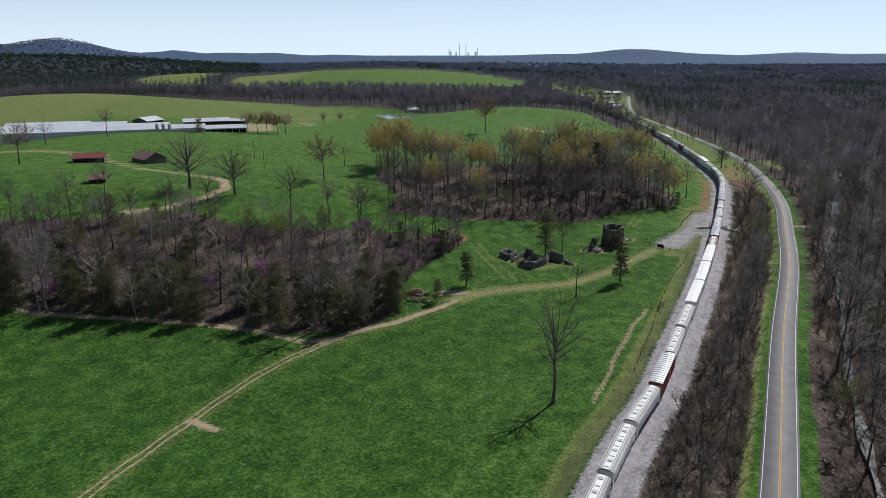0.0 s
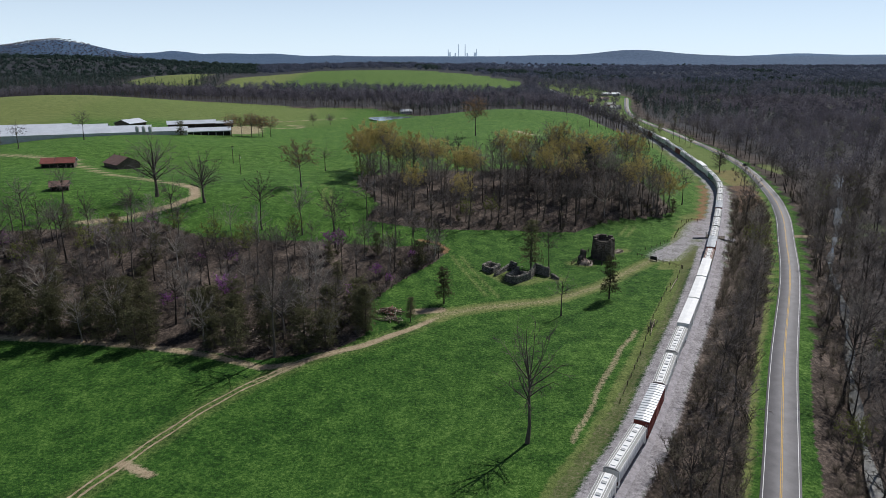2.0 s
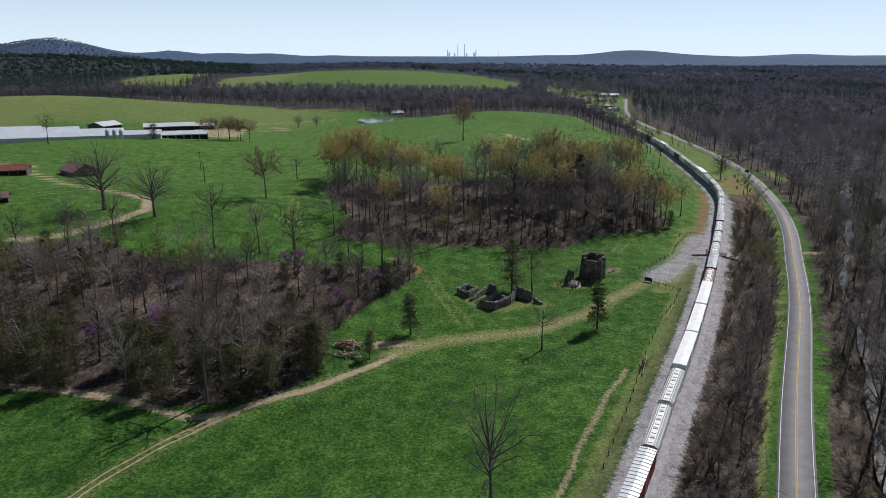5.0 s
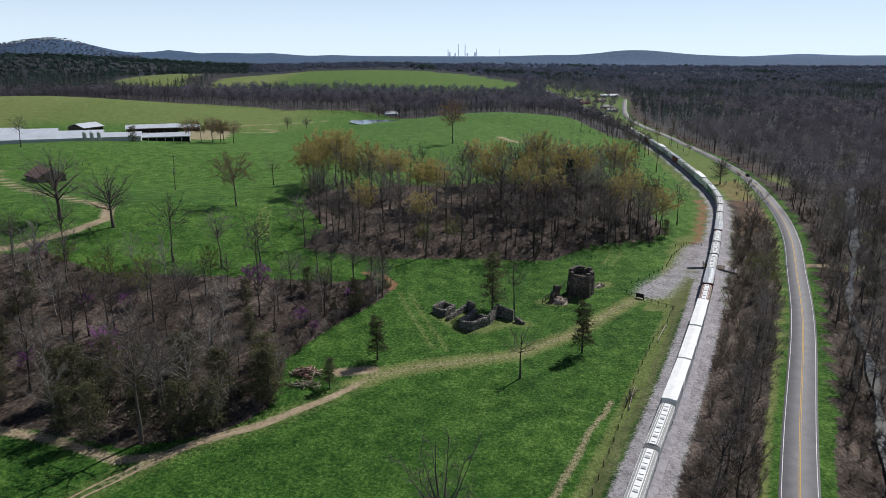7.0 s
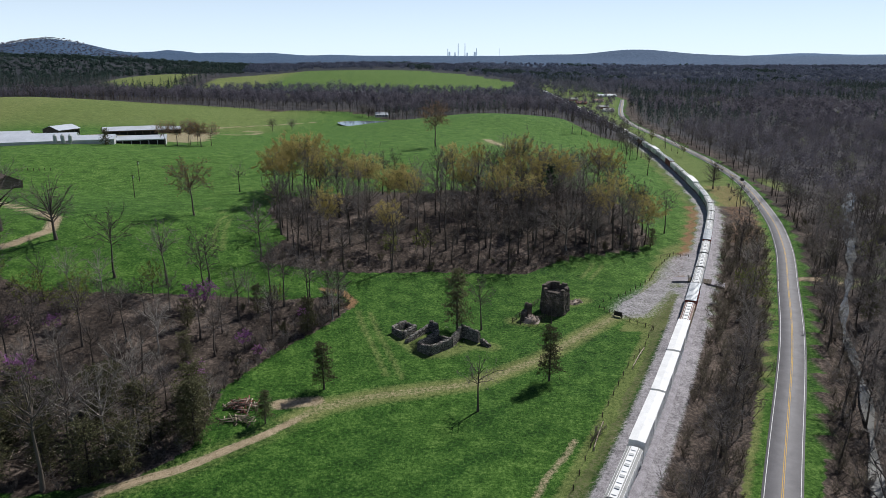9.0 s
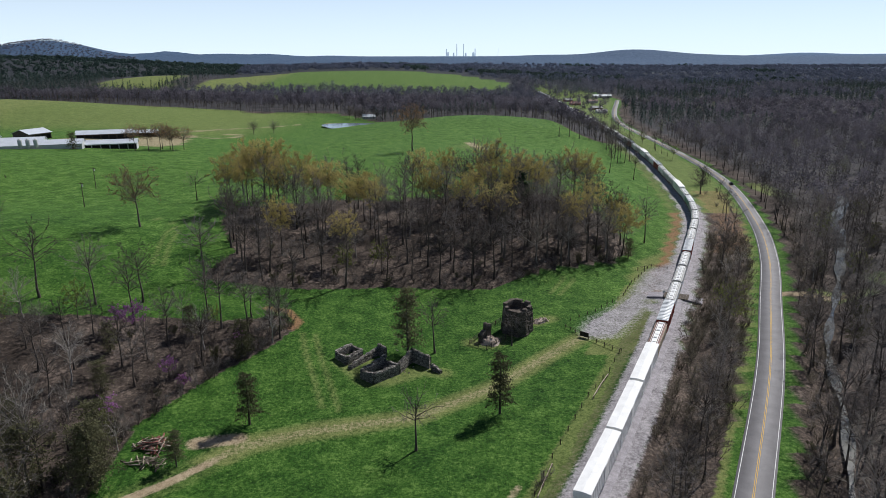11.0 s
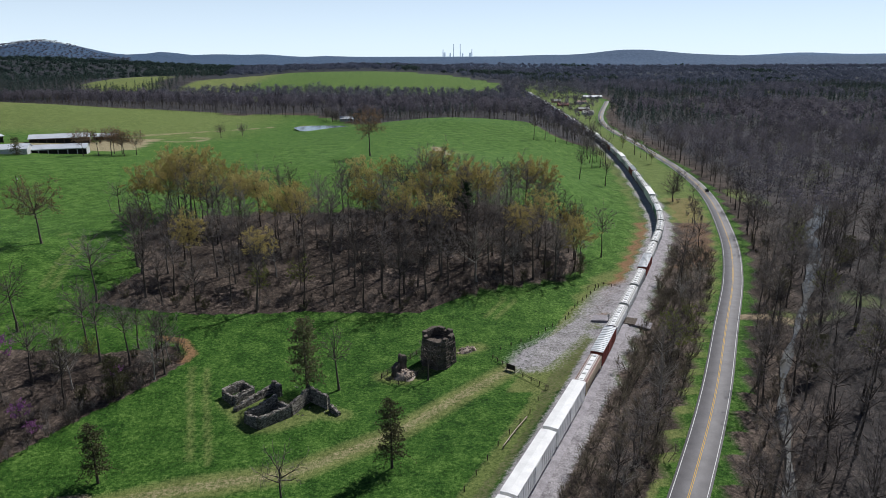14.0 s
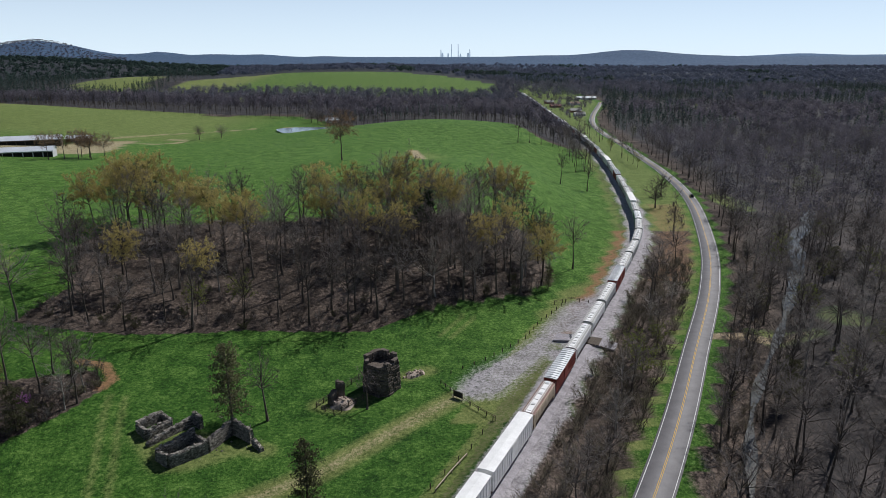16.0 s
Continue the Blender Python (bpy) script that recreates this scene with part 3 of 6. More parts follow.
def bare_tree(seed, tall=20.0, bole=0.42, spread=4.5, limbs=11, forks=5, twigs=6, thick=0.24, leaves=0, leaf_size=0.3, twig_wide=0.045, rise=0.75, cheap=False):
    """A leafless tree: a tapered trunk, limbs, forks and twigs; leaves adds buds or young leaves at the tips."""
    rng = random.Random(seed)
    TV, TF, CV, CF, LV, LF = [], [], [], [], [], []
    stem, at, lean = [], Vector((0, 0, -0.4)), Vector((rng.gauss(0, 0.03), rng.gauss(0, 0.03), 1))
    steps = 6
    for i in range(steps + 1):
        stem.append(at.copy())
        at = at + Vector((lean.x + rng.gauss(0, 0.06), lean.y + rng.gauss(0, 0.06), 1)) * tall * 0.93 / steps
    for i in range(steps):
        r0, r1 = thick * (1 - 0.93 * (i / steps) ** 0.9), thick * (1 - 0.93 * ((i + 1) / steps) ** 0.9)
        tube(stem[i], stem[i + 1], r0 * (1.35 if i == 0 else 1), r1, 6 if i < 3 else 4, TV, TF)

    def on_stem(h):
        f = min(max(h * steps, 0), steps - 0.001)
        return stem[int(f)].lerp(stem[int(f) + 1], f - int(f))

    low = tall * bole
    heart, up = Vector((0, 0, (low + tall) / 2)), (tall - low) / 2
    for k in range(limbs):
        c = 1.0 - 1.45 * (k + 0.5) / limbs
        a, flat = k * 2.4 + rng.uniform(-0.4, 0.4), math.sqrt(1 - c * c) * spread
        goal = heart + Vector((flat * math.cos(a), flat * math.sin(a), c * up)) * rng.uniform(0.72, 1.0)
        start = low + max(0.0, goal.z - low) * rng.uniform(0.25, 0.6) / rise ** 0.3
        p0 = on_stem(start / (tall * 0.93))
        goal += Vector((p0.x, p0.y, 0))
        mid = p0.lerp(goal, 0.5) + Vector((rng.gauss(0, 0.3), rng.gauss(0, 0.3), -0.05 * spread * rng.random()))
        long = (goal - p0).length
        r = thick * (0.2 + 0.3 * (1 - start / tall)) * rng.uniform(0.8, 1.15)
        tube(p0, mid, r, r * 0.65, 4, TV, TF)
        tube(mid, goal, r * 0.65, 0.02, 3, TV, TF)
        for j in range(forks):
            s = 0.3 + 0.7 * (j + rng.random()) / forks
            q = p0.lerp(mid, s * 2) if s < 0.5 else mid.lerp(goal, s * 2 - 1)
            out = (q - heart)
            out = Vector((out.x / spread, out.y / spread, out.z / up + 0.25))
            fw = (out * 0.9 + Vector((rng.gauss(0, 0.6), rng.gauss(0, 0.6), rng.gauss(0.2, 0.5)))).normalized()
            fl = spread * rng.uniform(0.2, 0.42)
            e = q + fw * fl
            if cheap:
                blade(q, fw, fl, 0.08, rng, CV, CF)
            else:
                tube(q, e, r * 0.28 + 0.012, 0.012, 3, CV, CF)
            for i in range(twigs):
                tw = (fw * 0.8 + Vector((rng.gauss(0, 0.6), rng.gauss(0, 0.6), rng.gauss(0.2, 0.5)))).normalized()
                foot = q.lerp(e, rng.uniform(0.2, 1))
                tl = fl * rng.uniform(0.45, 0.9)
                blade(foot, tw, tl, twig_wide * rng.uniform(0.6, 1.2), rng, CV, CF)
                for _ in range(leaves):
                    leaf(foot + tw * tl * rng.uniform(0.3, 1.05) + Vector((rng.gauss(0, 0.15), rng.gauss(0, 0.15), rng.gauss(0, 0.15))), leaf_size * rng.uniform(0.6, 1.3), rng, LV, LF)
    return [(TV, TF), (CV, CF), (LV, LF)]


def evergreen(seed, tall=14.0, spread=3.0, foot=0.12, whorls=22, sprays=9, needles=8, thick=0.2, taper=0.8, size=0.32, droop=-0.05):
    """A cedar or a pine: ragged branch sprays of many small tufts round a trunk."""
    rng = random.Random(seed)
    TV, TF, LV, LF = [], [], [], []
    top = Vector((rng.gauss(0, 0.3), rng.gauss(0, 0.3), tall))
    tube((0, 0, -0.4), top * 0.5, thick * 1.2, thick * 0.7, 6, TV, TF)
    tube(top * 0.5, top, thick * 0.7, 0.03, 5, TV, TF)
    for k in range(whorls):
        s = (k + rng.random()) / whorls
        h = foot + (1 - foot) * s
        out = spread * (1 - s ** 1.3 * taper) * (0.6 + 0.4 * min(1, s * 6)) * rng.uniform(0.75, 1.15)
        for j in range(sprays):
            a = rng.uniform(0, 2 * math.pi)
            reach = out * rng.uniform(0.45, 1.1)
            way = Vector((math.cos(a), math.sin(a), droop + rng.gauss(0.12, 0.2)))
            p0 = top * h
            e = p0 + way * reach
            if j < 3:
                tube(p0, e, 0.05, 0.015, 3, TV, TF)
            for i in range(needles):
                f = rng.uniform(0.3, 1.05)
                p = p0.lerp(e, f) + Vector((rng.gauss(0, 0.22), rng.gauss(0, 0.22), rng.gauss(0, 0.2)))
                leaf(p, size * rng.uniform(0.6, 1.3), rng, LV, LF, 0.4)
    return [(TV, TF), ([], []), (LV, LF)]


def bush(seed, tall=5.0, stems=7, twigs=16, leaves=0, leaf_size=0.25, wide=0.04):
    """A thicket of stems that leave the ground together, with twigs all the way up."""
    rng = random.Random(seed)
    TV, TF, CV, CF, LV, LF = [], [], [], [], [], []
    for k in range(stems):
        a = rng.uniform(0, 2 * math.pi)
        lean = Vector((math.cos(a), math.sin(a), rng.uniform(1.2, 3.0))).normalized()
        p0 = Vector((rng.gauss(0, 0.5), rng.gauss(0, 0.5), -0.3))
        long = tall * rng.uniform(0.6, 1.05)
        mid, tip = p0 + lean * long * 0.5, p0 + lean * long * 0.5 + (lean + Vector((rng.gauss(0, 0.2), rng.gauss(0, 0.2), 0.3))).normalized() * long * 0.5
        tube(p0, mid, 0.07, 0.045, 4, TV, TF)
        tube(mid, tip, 0.045, 0.012, 3, TV, TF)
        for i in range(twigs):
            s = rng.uniform(0.15, 1)
            q = p0.lerp(mid, s * 2) if s < 0.5 else mid.lerp(tip, s * 2 - 1)
            tw = (lean * 0.6 + Vector((rng.gauss(0, 0.7), rng.gauss(0, 0.7), rng.gauss(0.3, 0.4)))).normalized()
            tl = tall * rng.uniform(0.15, 0.32)
            blade(q, tw, tl, wide, rng, CV, CF)
            for _ in range(3):
                tw2 = (tw + Vector((rng.gauss(0, 0.6), rng.gauss(0, 0.6), rng.gauss(0.2, 0.5)))).normalized()
                blade(q + tw * tl * rng.uniform(0.2, 0.7), tw2, tl * rng.uniform(0.4, 0.8), wide * 0.7, rng, CV, CF)
            for _ in range(leaves):
                leaf(q + tw * tl * rng.uniform(0.3, 1.1), leaf_size * rng.uniform(0.6, 1.3), rng, LV, LF)
    return [(TV, TF), (CV, CF), (LV, LF)]


def lump_tree(seed, tall=18.0, spread=4.5, lumps=5, tufts=14, size=0.8, trunk=0.2, limbs=0, low=0.45, rough=0.5):
    """A tree of a far wood: a trunk, some limbs and a crown of rounded lumps, each a ragged shell of small twig sprays."""
    rng = random.Random(seed)
    TV, TF, LV, LF = [], [], [], []
    if trunk:
        tube((0, 0, -0.5), (0, 0, tall * 0.75), trunk, trunk * 0.4, 3, TV, TF)
    for k in range(lumps):
        a, f = k * 2.4 + rng.uniform(-0.4, 0.4), math.sqrt((k + 0.3) / lumps)
        r = spread * rng.uniform(0.42, 0.6)
        c = Vector((math.cos(a) * f * (spread - r), math.sin(a) * f * (spread - r), tall * (low + (1 - low) * (0.78 - 0.45 * f * f)) + rng.gauss(0, 0.4)))
        up = tall * (1 - low) * 0.34
        if k < limbs:
            tube((0, 0, tall * low * rng.uniform(0.6, 1.0)), c + Vector((0, 0, up * 0.5)), trunk * 0.5, 0.04, 3, TV, TF)
        for i in range(tufts):
            d = Vector((rng.gauss(0, 1), rng.gauss(0, 1), rng.gauss(0.35, 0.8))).normalized()
            p = c + Vector((d.x * r, d.y * r, d.z * up)) * rng.uniform(0.75, 1.1)
            n = (d + Vector((rng.gauss(0, rough), rng.gauss(0, rough), rng.gauss(0.5, rough)))).normalized()
            u = n.cross(Vector((rng.gauss(0, 1), rng.gauss(0, 1), rng.gauss(0, 1)))).normalized()
            w = n.cross(u).normalized()
            z = size * rng.uniform(0.6, 1.4)
            q = len(LV)
            LV += [p + u * z, p - u * z * 0.6 + w * z * 0.55, p - u * z * 0.6 - w * z * 0.55]
            LF.append((q, q + 1, q + 2))
    return [(TV, TF), ([], []), (LV, LF)]


def spire_tree(seed, tall=22.0, spread=3.6, tufts=46, size=0.9):
    """A far pine: a trunk and a ragged narrowing crown whose sprays hang outwards."""
    rng = random.Random(seed)
    TV, TF, LV, LF = [], [], [], []
    tube((0, 0, -0.5), (0, 0, tall * 0.9), 0.24, 0.08, 3, TV, TF)
    for k in range(tufts):
        s, a = (k + rng.random()) / tufts, rng.uniform(0, 6.283)
        r = spread * (1.05 - s) ** 0.7 * rng.uniform(0.55, 1.1)
        out = Vector((math.cos(a), math.sin(a), 0))
        p = out * r + Vector((0, 0, tall * (0.32 + 0.66 * s)))
        w = Vector((-out.y, out.x, rng.gauss(0, 0.25))).normalized()
        z = size * rng.uniform(0.6, 1.4)
        q = len(LV)
        LV += [p - out * z * 0.8 + Vector((0, 0, z * 0.7)), p + out * z * 0.5 + w * z * 0.7 - Vector((0, 0, z * 0.4)), p + out * z * 0.5 - w * z * 0.7 - Vector((0, 0, z * 0.4))]
        LF.append((q, q + 1, q + 2))
    return [(TV, TF), ([], []), (LV, LF)]


def joined(one, two):
    """Two sets of tree parts as one."""
    out = []
    for (va, fa), (vb, fb) in zip(one, two):
        out.append((list(va) + list(vb), list(fa) + [tuple(i + len(va) for i in f) for f in fb]))
    return out


def pack(parts):
    return [(np.array([tuple(v) for v in V], float).reshape(-1, 3), np.array(F, int).reshape(-1, 3)) for V, F in parts]


def tree_thing(name, parts, mats, label, category="tree", names=("trunk", "crown", "leaves")):
    """One tree at the origin: an Empty with its trunk, its crown of twigs and its leaves."""
    root = tagged(new(name), label, category)
    for (V, F), mat, part_name in zip(pack(parts), mats, names):
        if len(F):
            mesh(part_name, V, F, mat, root)
    return root


def stuff(name, kinds, spots, mats, label, category="trees", seed=5, lean=0.0):
    """Many trees in one mesh. kinds: packed templates; spots: rows of kind, x, y, scale."""
    rng = np.random.default_rng(seed)
    V, F, I, T, n = [], [], [], [], 0
    for k, x, y, s in spots:
        a, z = rng.uniform(0, 6.283), height(x, y)
        c, d, tall, tint = math.cos(a), math.sin(a), s * rng.uniform(0.88, 1.15), rng.random()
        for i, (v, f) in enumerate(kinds[int(k)]):
            if len(f):
                V.append(np.column_stack([(v[:, 0] * c - v[:, 1] * d) * s + x, (v[:, 0] * d + v[:, 1] * c) * s + y, v[:, 2] * tall + z]))
                F.append(f + n)
                I.append(np.full(len(f), i))
                T.append(np.full(len(v), tint))
                n += len(v)
    ob = mesh(name, np.concatenate(V), np.concatenate(F), mats, index=np.concatenate(I), tint=np.concatenate(T))
    return tagged(ob, label, category, kind="stuff")


def spread_points(test, box, gap, seed, tries=None):
    """Random spots no closer than gap, inside box and where test allows."""
    rng, cells, out = random.Random(seed), {}, []
    x0, y0, x1, y1 = box
    for _ in range(tries or int(3.0 * (x1 - x0) * (y1 - y0) / gap ** 2)):
        x, y = rng.uniform(x0, x1), rng.uniform(y0, y1)
        cx, cy = int(x // gap), int(y // gap)
        if any((x - u) ** 2 + (y - v) ** 2 < gap * gap for i in (-1, 0, 1) for j in (-1, 0, 1) for u, v in cells.get((cx + i, cy + j), ())):
            continue
        if not any(((x - u) / a) ** 2 + ((y - v) / b) ** 2 < 1 for u, v, a, b in CLEARINGS) and test(x, y):
            cells.setdefault((cx, cy), []).append((x, y))
            out.append((x, y))
    return out


def within(poly):
    return lambda x, y: bool(inside(poly, np.array(x), np.array(y)))


def rail_off(x, y):
    return float(aside(rail_line, x, y))


def road_off(x, y):
    return float(aside(road_line, x, y))


BARE = (M_BARK, M_TWIG, M_BUD)
GREY = (M_PALE_BARK, M_GREY_TWIG, M_BUD)
wood_trees = [tree_thing("bare_tree", bare_tree(10 + i, 22, 0.40, 5.4 + 0.5 * i, 14, 5, 13, 0.34, twig_wide=0.034, cheap=True), BARE, "tall leafless hardwood with a straight dark trunk") for i in range(4)]
grey_trees = [tree_thing("bare_tree", bare_tree(20 + i, 17, 0.24, 5.8, 14, 5, 11, 0.24, twig_wide=0.036, cheap=True), GREY, "leafless hardwood with pale grey bark and twigs") for i in range(2)]
bud_trees = [tree_thing("budding_tree", bare_tree(30 + i, 22, 0.42, 6.6, 16, 6, 7, 0.32, leaves=9, leaf_size=0.21, cheap=True), (M_BARK, M_TWIG, M_BUD), "hardwood with ochre spring buds over a dark trunk") for i in range(3)]
young_trees = [tree_thing("young_leaf_tree", bare_tree(40 + i, 14, 0.2, 4.6, 13, 5, 5, 0.18, leaves=3, leaf_size=0.24, cheap=True), (M_BARK, M_TWIG, M_YOUNG), "small tree with fresh yellow-green leaves") for i in range(2)]
cedars = [tree_thing("cedar_tree", evergreen(50 + i, 11, 4.6, 0.05, 20, 9, 20, taper=0.45, size=0.185), (M_BARK, M_BARK, M_CEDAR), "dark green ragged cedar", names=("trunk", "crown", "foliage")) for i in range(3)]
pines = [tree_thing("pine_tree", evergreen(60 + i, 19, 3.4, 0.45, 16, 10, 9, 0.24, 0.55, 0.42), (M_BARK, M_BARK, M_PINE), "tall dark green pine with a bare lower trunk", names=("trunk", "crown", "foliage")) for i in range(2)]
redbuds = [tree_thing("redbud_tree", bare_tree(70 + i, 7, 0.2, 2.8, 10, 5, 5, 0.12, leaves=2, leaf_size=0.2), (M_BARK, M_TWIG, M_REDBUD), "small redbud tree in purple blossom", names=("trunk", "crown", "blossom")) for i in range(2)]
bushes = [tree_thing("bush", bush(80 + i, 5.0, 9, 11, wide=0.05), (M_BARK, M_TWIG, M_BUD), "leafless grey-brown bush at the wood's edge", "bush") for i in range(3)]
green_bushes = [tree_thing("bush", bush(90 + i, 4.0, 8, 9, leaves=12, wide=0.05, leaf_size=0.2), (M_BARK, M_TWIG, M_CEDAR), "dark evergreen bush at the wood's edge", "bush") for i in range(2)]
placed = set()
tree_rng = random.Random(17)


def plant(template, x, y, scale=1.0, group="", label="", turn=None):
    """Puts a tree on the land; the first use takes the template itself."""
    s = scale * tree_rng.uniform(0.95, 1.05)
    m = pose(x, y, height(x, y), 0, 0, tree_rng.uniform(0, 360) if turn is None else turn)
    if template.name in placed:
        ob = copy_thing(template, m)
    else:
        placed.add(template.name)
        ob = template
        ob.matrix_basis = m
    ob.scale = (s, s, s * tree_rng.uniform(0.92, 1.1))
    return tagged(ob, label, group=group)


def mixed_wood(spots, choice, group, low=0.8, high=1.15):
    kinds, weights = zip(*choice)
    for x, y in spots:
        plant(tree_rng.choice(tree_rng.choices(kinds, weights)[0]), x, y, tree_rng.uniform(low, high), group)


# the wood beside the trail
left_spots = spread_points(within(LEFT_WOOD), (-190, 176, 12, 272), 6.0, 1)
front = [p for p in left_spots if p[1] < 204]
mixed_wood([p for p in left_spots if p[1] >= 204], [(wood_trees, 6), (grey_trees, 2), (cedars, 1.6), (redbuds, 0.5), (young_trees, 1.2)], "trees of the wood beside the trail", 0.5, 0.9)
mixed_wood(front, [(cedars, 7), (grey_trees, 1.6), (wood_trees, 1.2)], "trees of the wood beside the trail", 0.9, 1.25)
mixed_wood(spread_points(lambda x, y: bool(inside(LEFT_WOOD, np.array(x), np.array(y))) and not inside(LEFT_WOOD, np.array(x), np.array(y - 15.0)), (-190, 176, -12, 226), 8.0, 26), [(cedars, 4), (grey_trees, 1), (wood_trees, 1)], "trees of the wood beside the trail", 0.8, 1.2)
for x, y in ((-57, 211), (-60, 213), (-121, 196), (-33, 250), (-30, 252)):
    plant(redbuds[tree_rng.randrange(2)], x, y, 1.1)
# the copse on the slope
copse_spots = spread_points(within(COPSE), (-35, 284, 126, 392), 6.6, 2)
mixed_wood([p for p in copse_spots if p[1] < 335], [(wood_trees, 8), (grey_trees, 1.0), (bud_trees, 0.25), (cedars, 0.3), (young_trees, 0.3)], "trees of the copse", 0.75, 1.1)
mixed_wood([p for p in copse_spots if p[1] >= 335], [(wood_trees, 4), (grey_trees, 2.2), (bud_trees, 4.6)], "trees of the copse", 0.85, 1.05)
mixed_wood(spread_points(lambda x, y: x > 62 and y > 318 and bool(inside(COPSE, np.array(x), np.array(y))), (60, 318, 126, 392), 7.5, 27), [(wood_trees, 5), (grey_trees, 1), (bud_trees, 0.8)], "trees of the copse", 0.95, 1.2)
edge_spots = spread_points(lambda x, y: bool(inside(COPSE, np.array(x), np.array(y))) and not inside(COPSE, np.array(x), np.array(y - 12)), (-35, 284, 126, 392), 3.4, 3)
mixed_wood(edge_spots, [(bushes, 5), (green_bushes, 1)], "bushes at the copse's edge", 0.4, 0.75)


def packed(templates):
    """The meshes of planted trees again, for woods that are one mesh."""
    out = []
    for root in templates:
        rows = {"trunk": 0, "crown": 1}
        kind = [(np.zeros((0, 3)), np.zeros((0, 3), int))] * 3
        for c in root.children:
            v = np.array([tuple(q.co) for q in c.data.vertices])
            kind[rows.get(c.name.split(".")[0], 2)] = (v, np.array([tuple(f.vertices) for f in c.data.polygons]))
        out.append(kind)
    return out


def thick_wood(name, spots, choice, mats, label, low, high, seed):
    """A wood that nobody could count, as one mesh for each set of materials."""
    templates = packed([t for group, _ in choice for t in group])
    weights = [w / len(group) for group, w in choice for _ in group]
    r = random.Random(seed)
    stuff(name, templates, [(r.choices(range(len(templates)), weights)[0], x, y, r.uniform(low, high)) for x, y in spots], mats, label, seed=seed)


under = spread_points(within(LEFT_WOOD), (-190, 176, 12, 272), 5.2, 21)
thick_wood("wood_undergrowth", under, [(bushes, 5), (green_bushes, 0.8)], (M_BARK, M_TWIG, M_CEDAR), "leafless grey-brown undergrowth of the wood beside the trail", 0.4, 0.8, 60)
floor_brush = spread_points(lambda x, y: bool(inside(COPSE, np.array(x), np.array(y))) and noise.noise((x * 0.05, y * 0.05, 7.0)) > (y - 320) * 0.008, (-35, 284, 126, 392), 4.6, 25)
thick_wood("copse_undergrowth", floor_brush, [(bushes, 5), (green_bushes, 0.4)], (M_BARK, M_TWIG, M_CEDAR), "dark leafless undergrowth on the copse's floor", 0.3, 0.6, 65)
hem = spread_points(lambda x, y: bool(inside(LEFT_WOOD, np.array(x), np.array(y))) and not inside(LEFT_WOOD, np.array(x + 7.0), np.array(y - 5.0)), (-40, 178, 12, 272), 2.6, 23)
thick_wood("wood_edge_brush", hem, [(bushes, 4), (green_bushes, 2)], (M_BARK, M_TWIG, M_CEDAR), "dark dense brush along the wood's edge", 0.45, 0.8, 64)
# the thicket between railway and road
strip = spread_points(lambda x, y: rail_off(x, y) > 6.6 and road_off(x, y) < -6.6, (0, 40, 240, 372), 3.4, 4)
thick_wood("railway_thicket", strip, [(bushes, 8)], (M_BARK, M_OLIVE_TWIG, M_BUD), "dense leafless thicket between railway and road", 0.6, 1.25, 61)
mixed_wood(spread_points(lambda x, y: rail_off(x, y) > 12 and road_off(x, y) < -8.5, (0, 40, 240, 335), 9.0, 44), [(grey_trees, 2), (wood_trees, 3.0), (young_trees, 0.6)], "trees between railway and road", 0.6, 0.9)
strip2 = spread_points(lambda x, y: rail_off(x, y) > 14 and road_off(x, y) < -8, (100, 350, 260, 480), 6.5, 4)
mixed_wood(strip2, [(bushes, 3), (wood_trees, 1.5)], "trees between railway and road", 0.5, 0.8)
# the river wood beyond the road
river = spread_points(lambda x, y: road_off(x, y) > 13 and abs(x - np.interp(y, CREEK[:, 1], CREEK[:, 0])) > 0.6 and x < 110 + 0.68 * (y - 90), (40, 60, 420, 400), 6.6, 6)
thick_wood("near_river_wood", river, [(grey_trees, 4), (wood_trees, 5), (bushes, 3)], (M_BARK, M_TWIG, M_BUD), "leafless river wood beside the road", 0.7, 1.1, 62)
mixed_wood(spread_points(lambda x, y: 13 < road_off(x, y) < 60 and x < 110 + 0.68 * (y - 90), (40, 60, 420, 400), 10.5, 46), [(grey_trees, 2.4), (wood_trees, 2.5), (young_trees, 1.3), (cedars, 1.4)], "trees of the river wood", 0.7, 1.05)
river_edge = spread_points(lambda x, y: 8.5 < road_off(x, y) < 15, (40, 60, 260, 400), 3.0, 7)
thick_wood("roadside_bushes", river_edge, [(bushes, 6), (green_bushes, 0.6)], (M_BARK, M_OLIVE_TWIG, M_CEDAR), "leafless bushes beside the road", 0.4, 0.75, 63)

roadside = spread_points(lambda x, y: 8.0 < road_off(x, y) < 12.5, (90, 170, 330, 700), 7.5, 47)
thick_wood("roadside_trees", roadside, [(wood_trees, 4), (grey_trees, 1.5)], (M_BARK, M_TWIG, M_BUD), "leafless trees in a row along the road", 0.6, 0.85, 66)
overhang = spread_points(lambda x, y: -12 < road_off(x, y) < -8.5 and rail_off(x, y) > 9, (60, 100, 200, 350), 11, 48)
mixed_wood(overhang, [(wood_trees, 3), (grey_trees, 1)], "trees standing along the road", 0.6, 0.8)

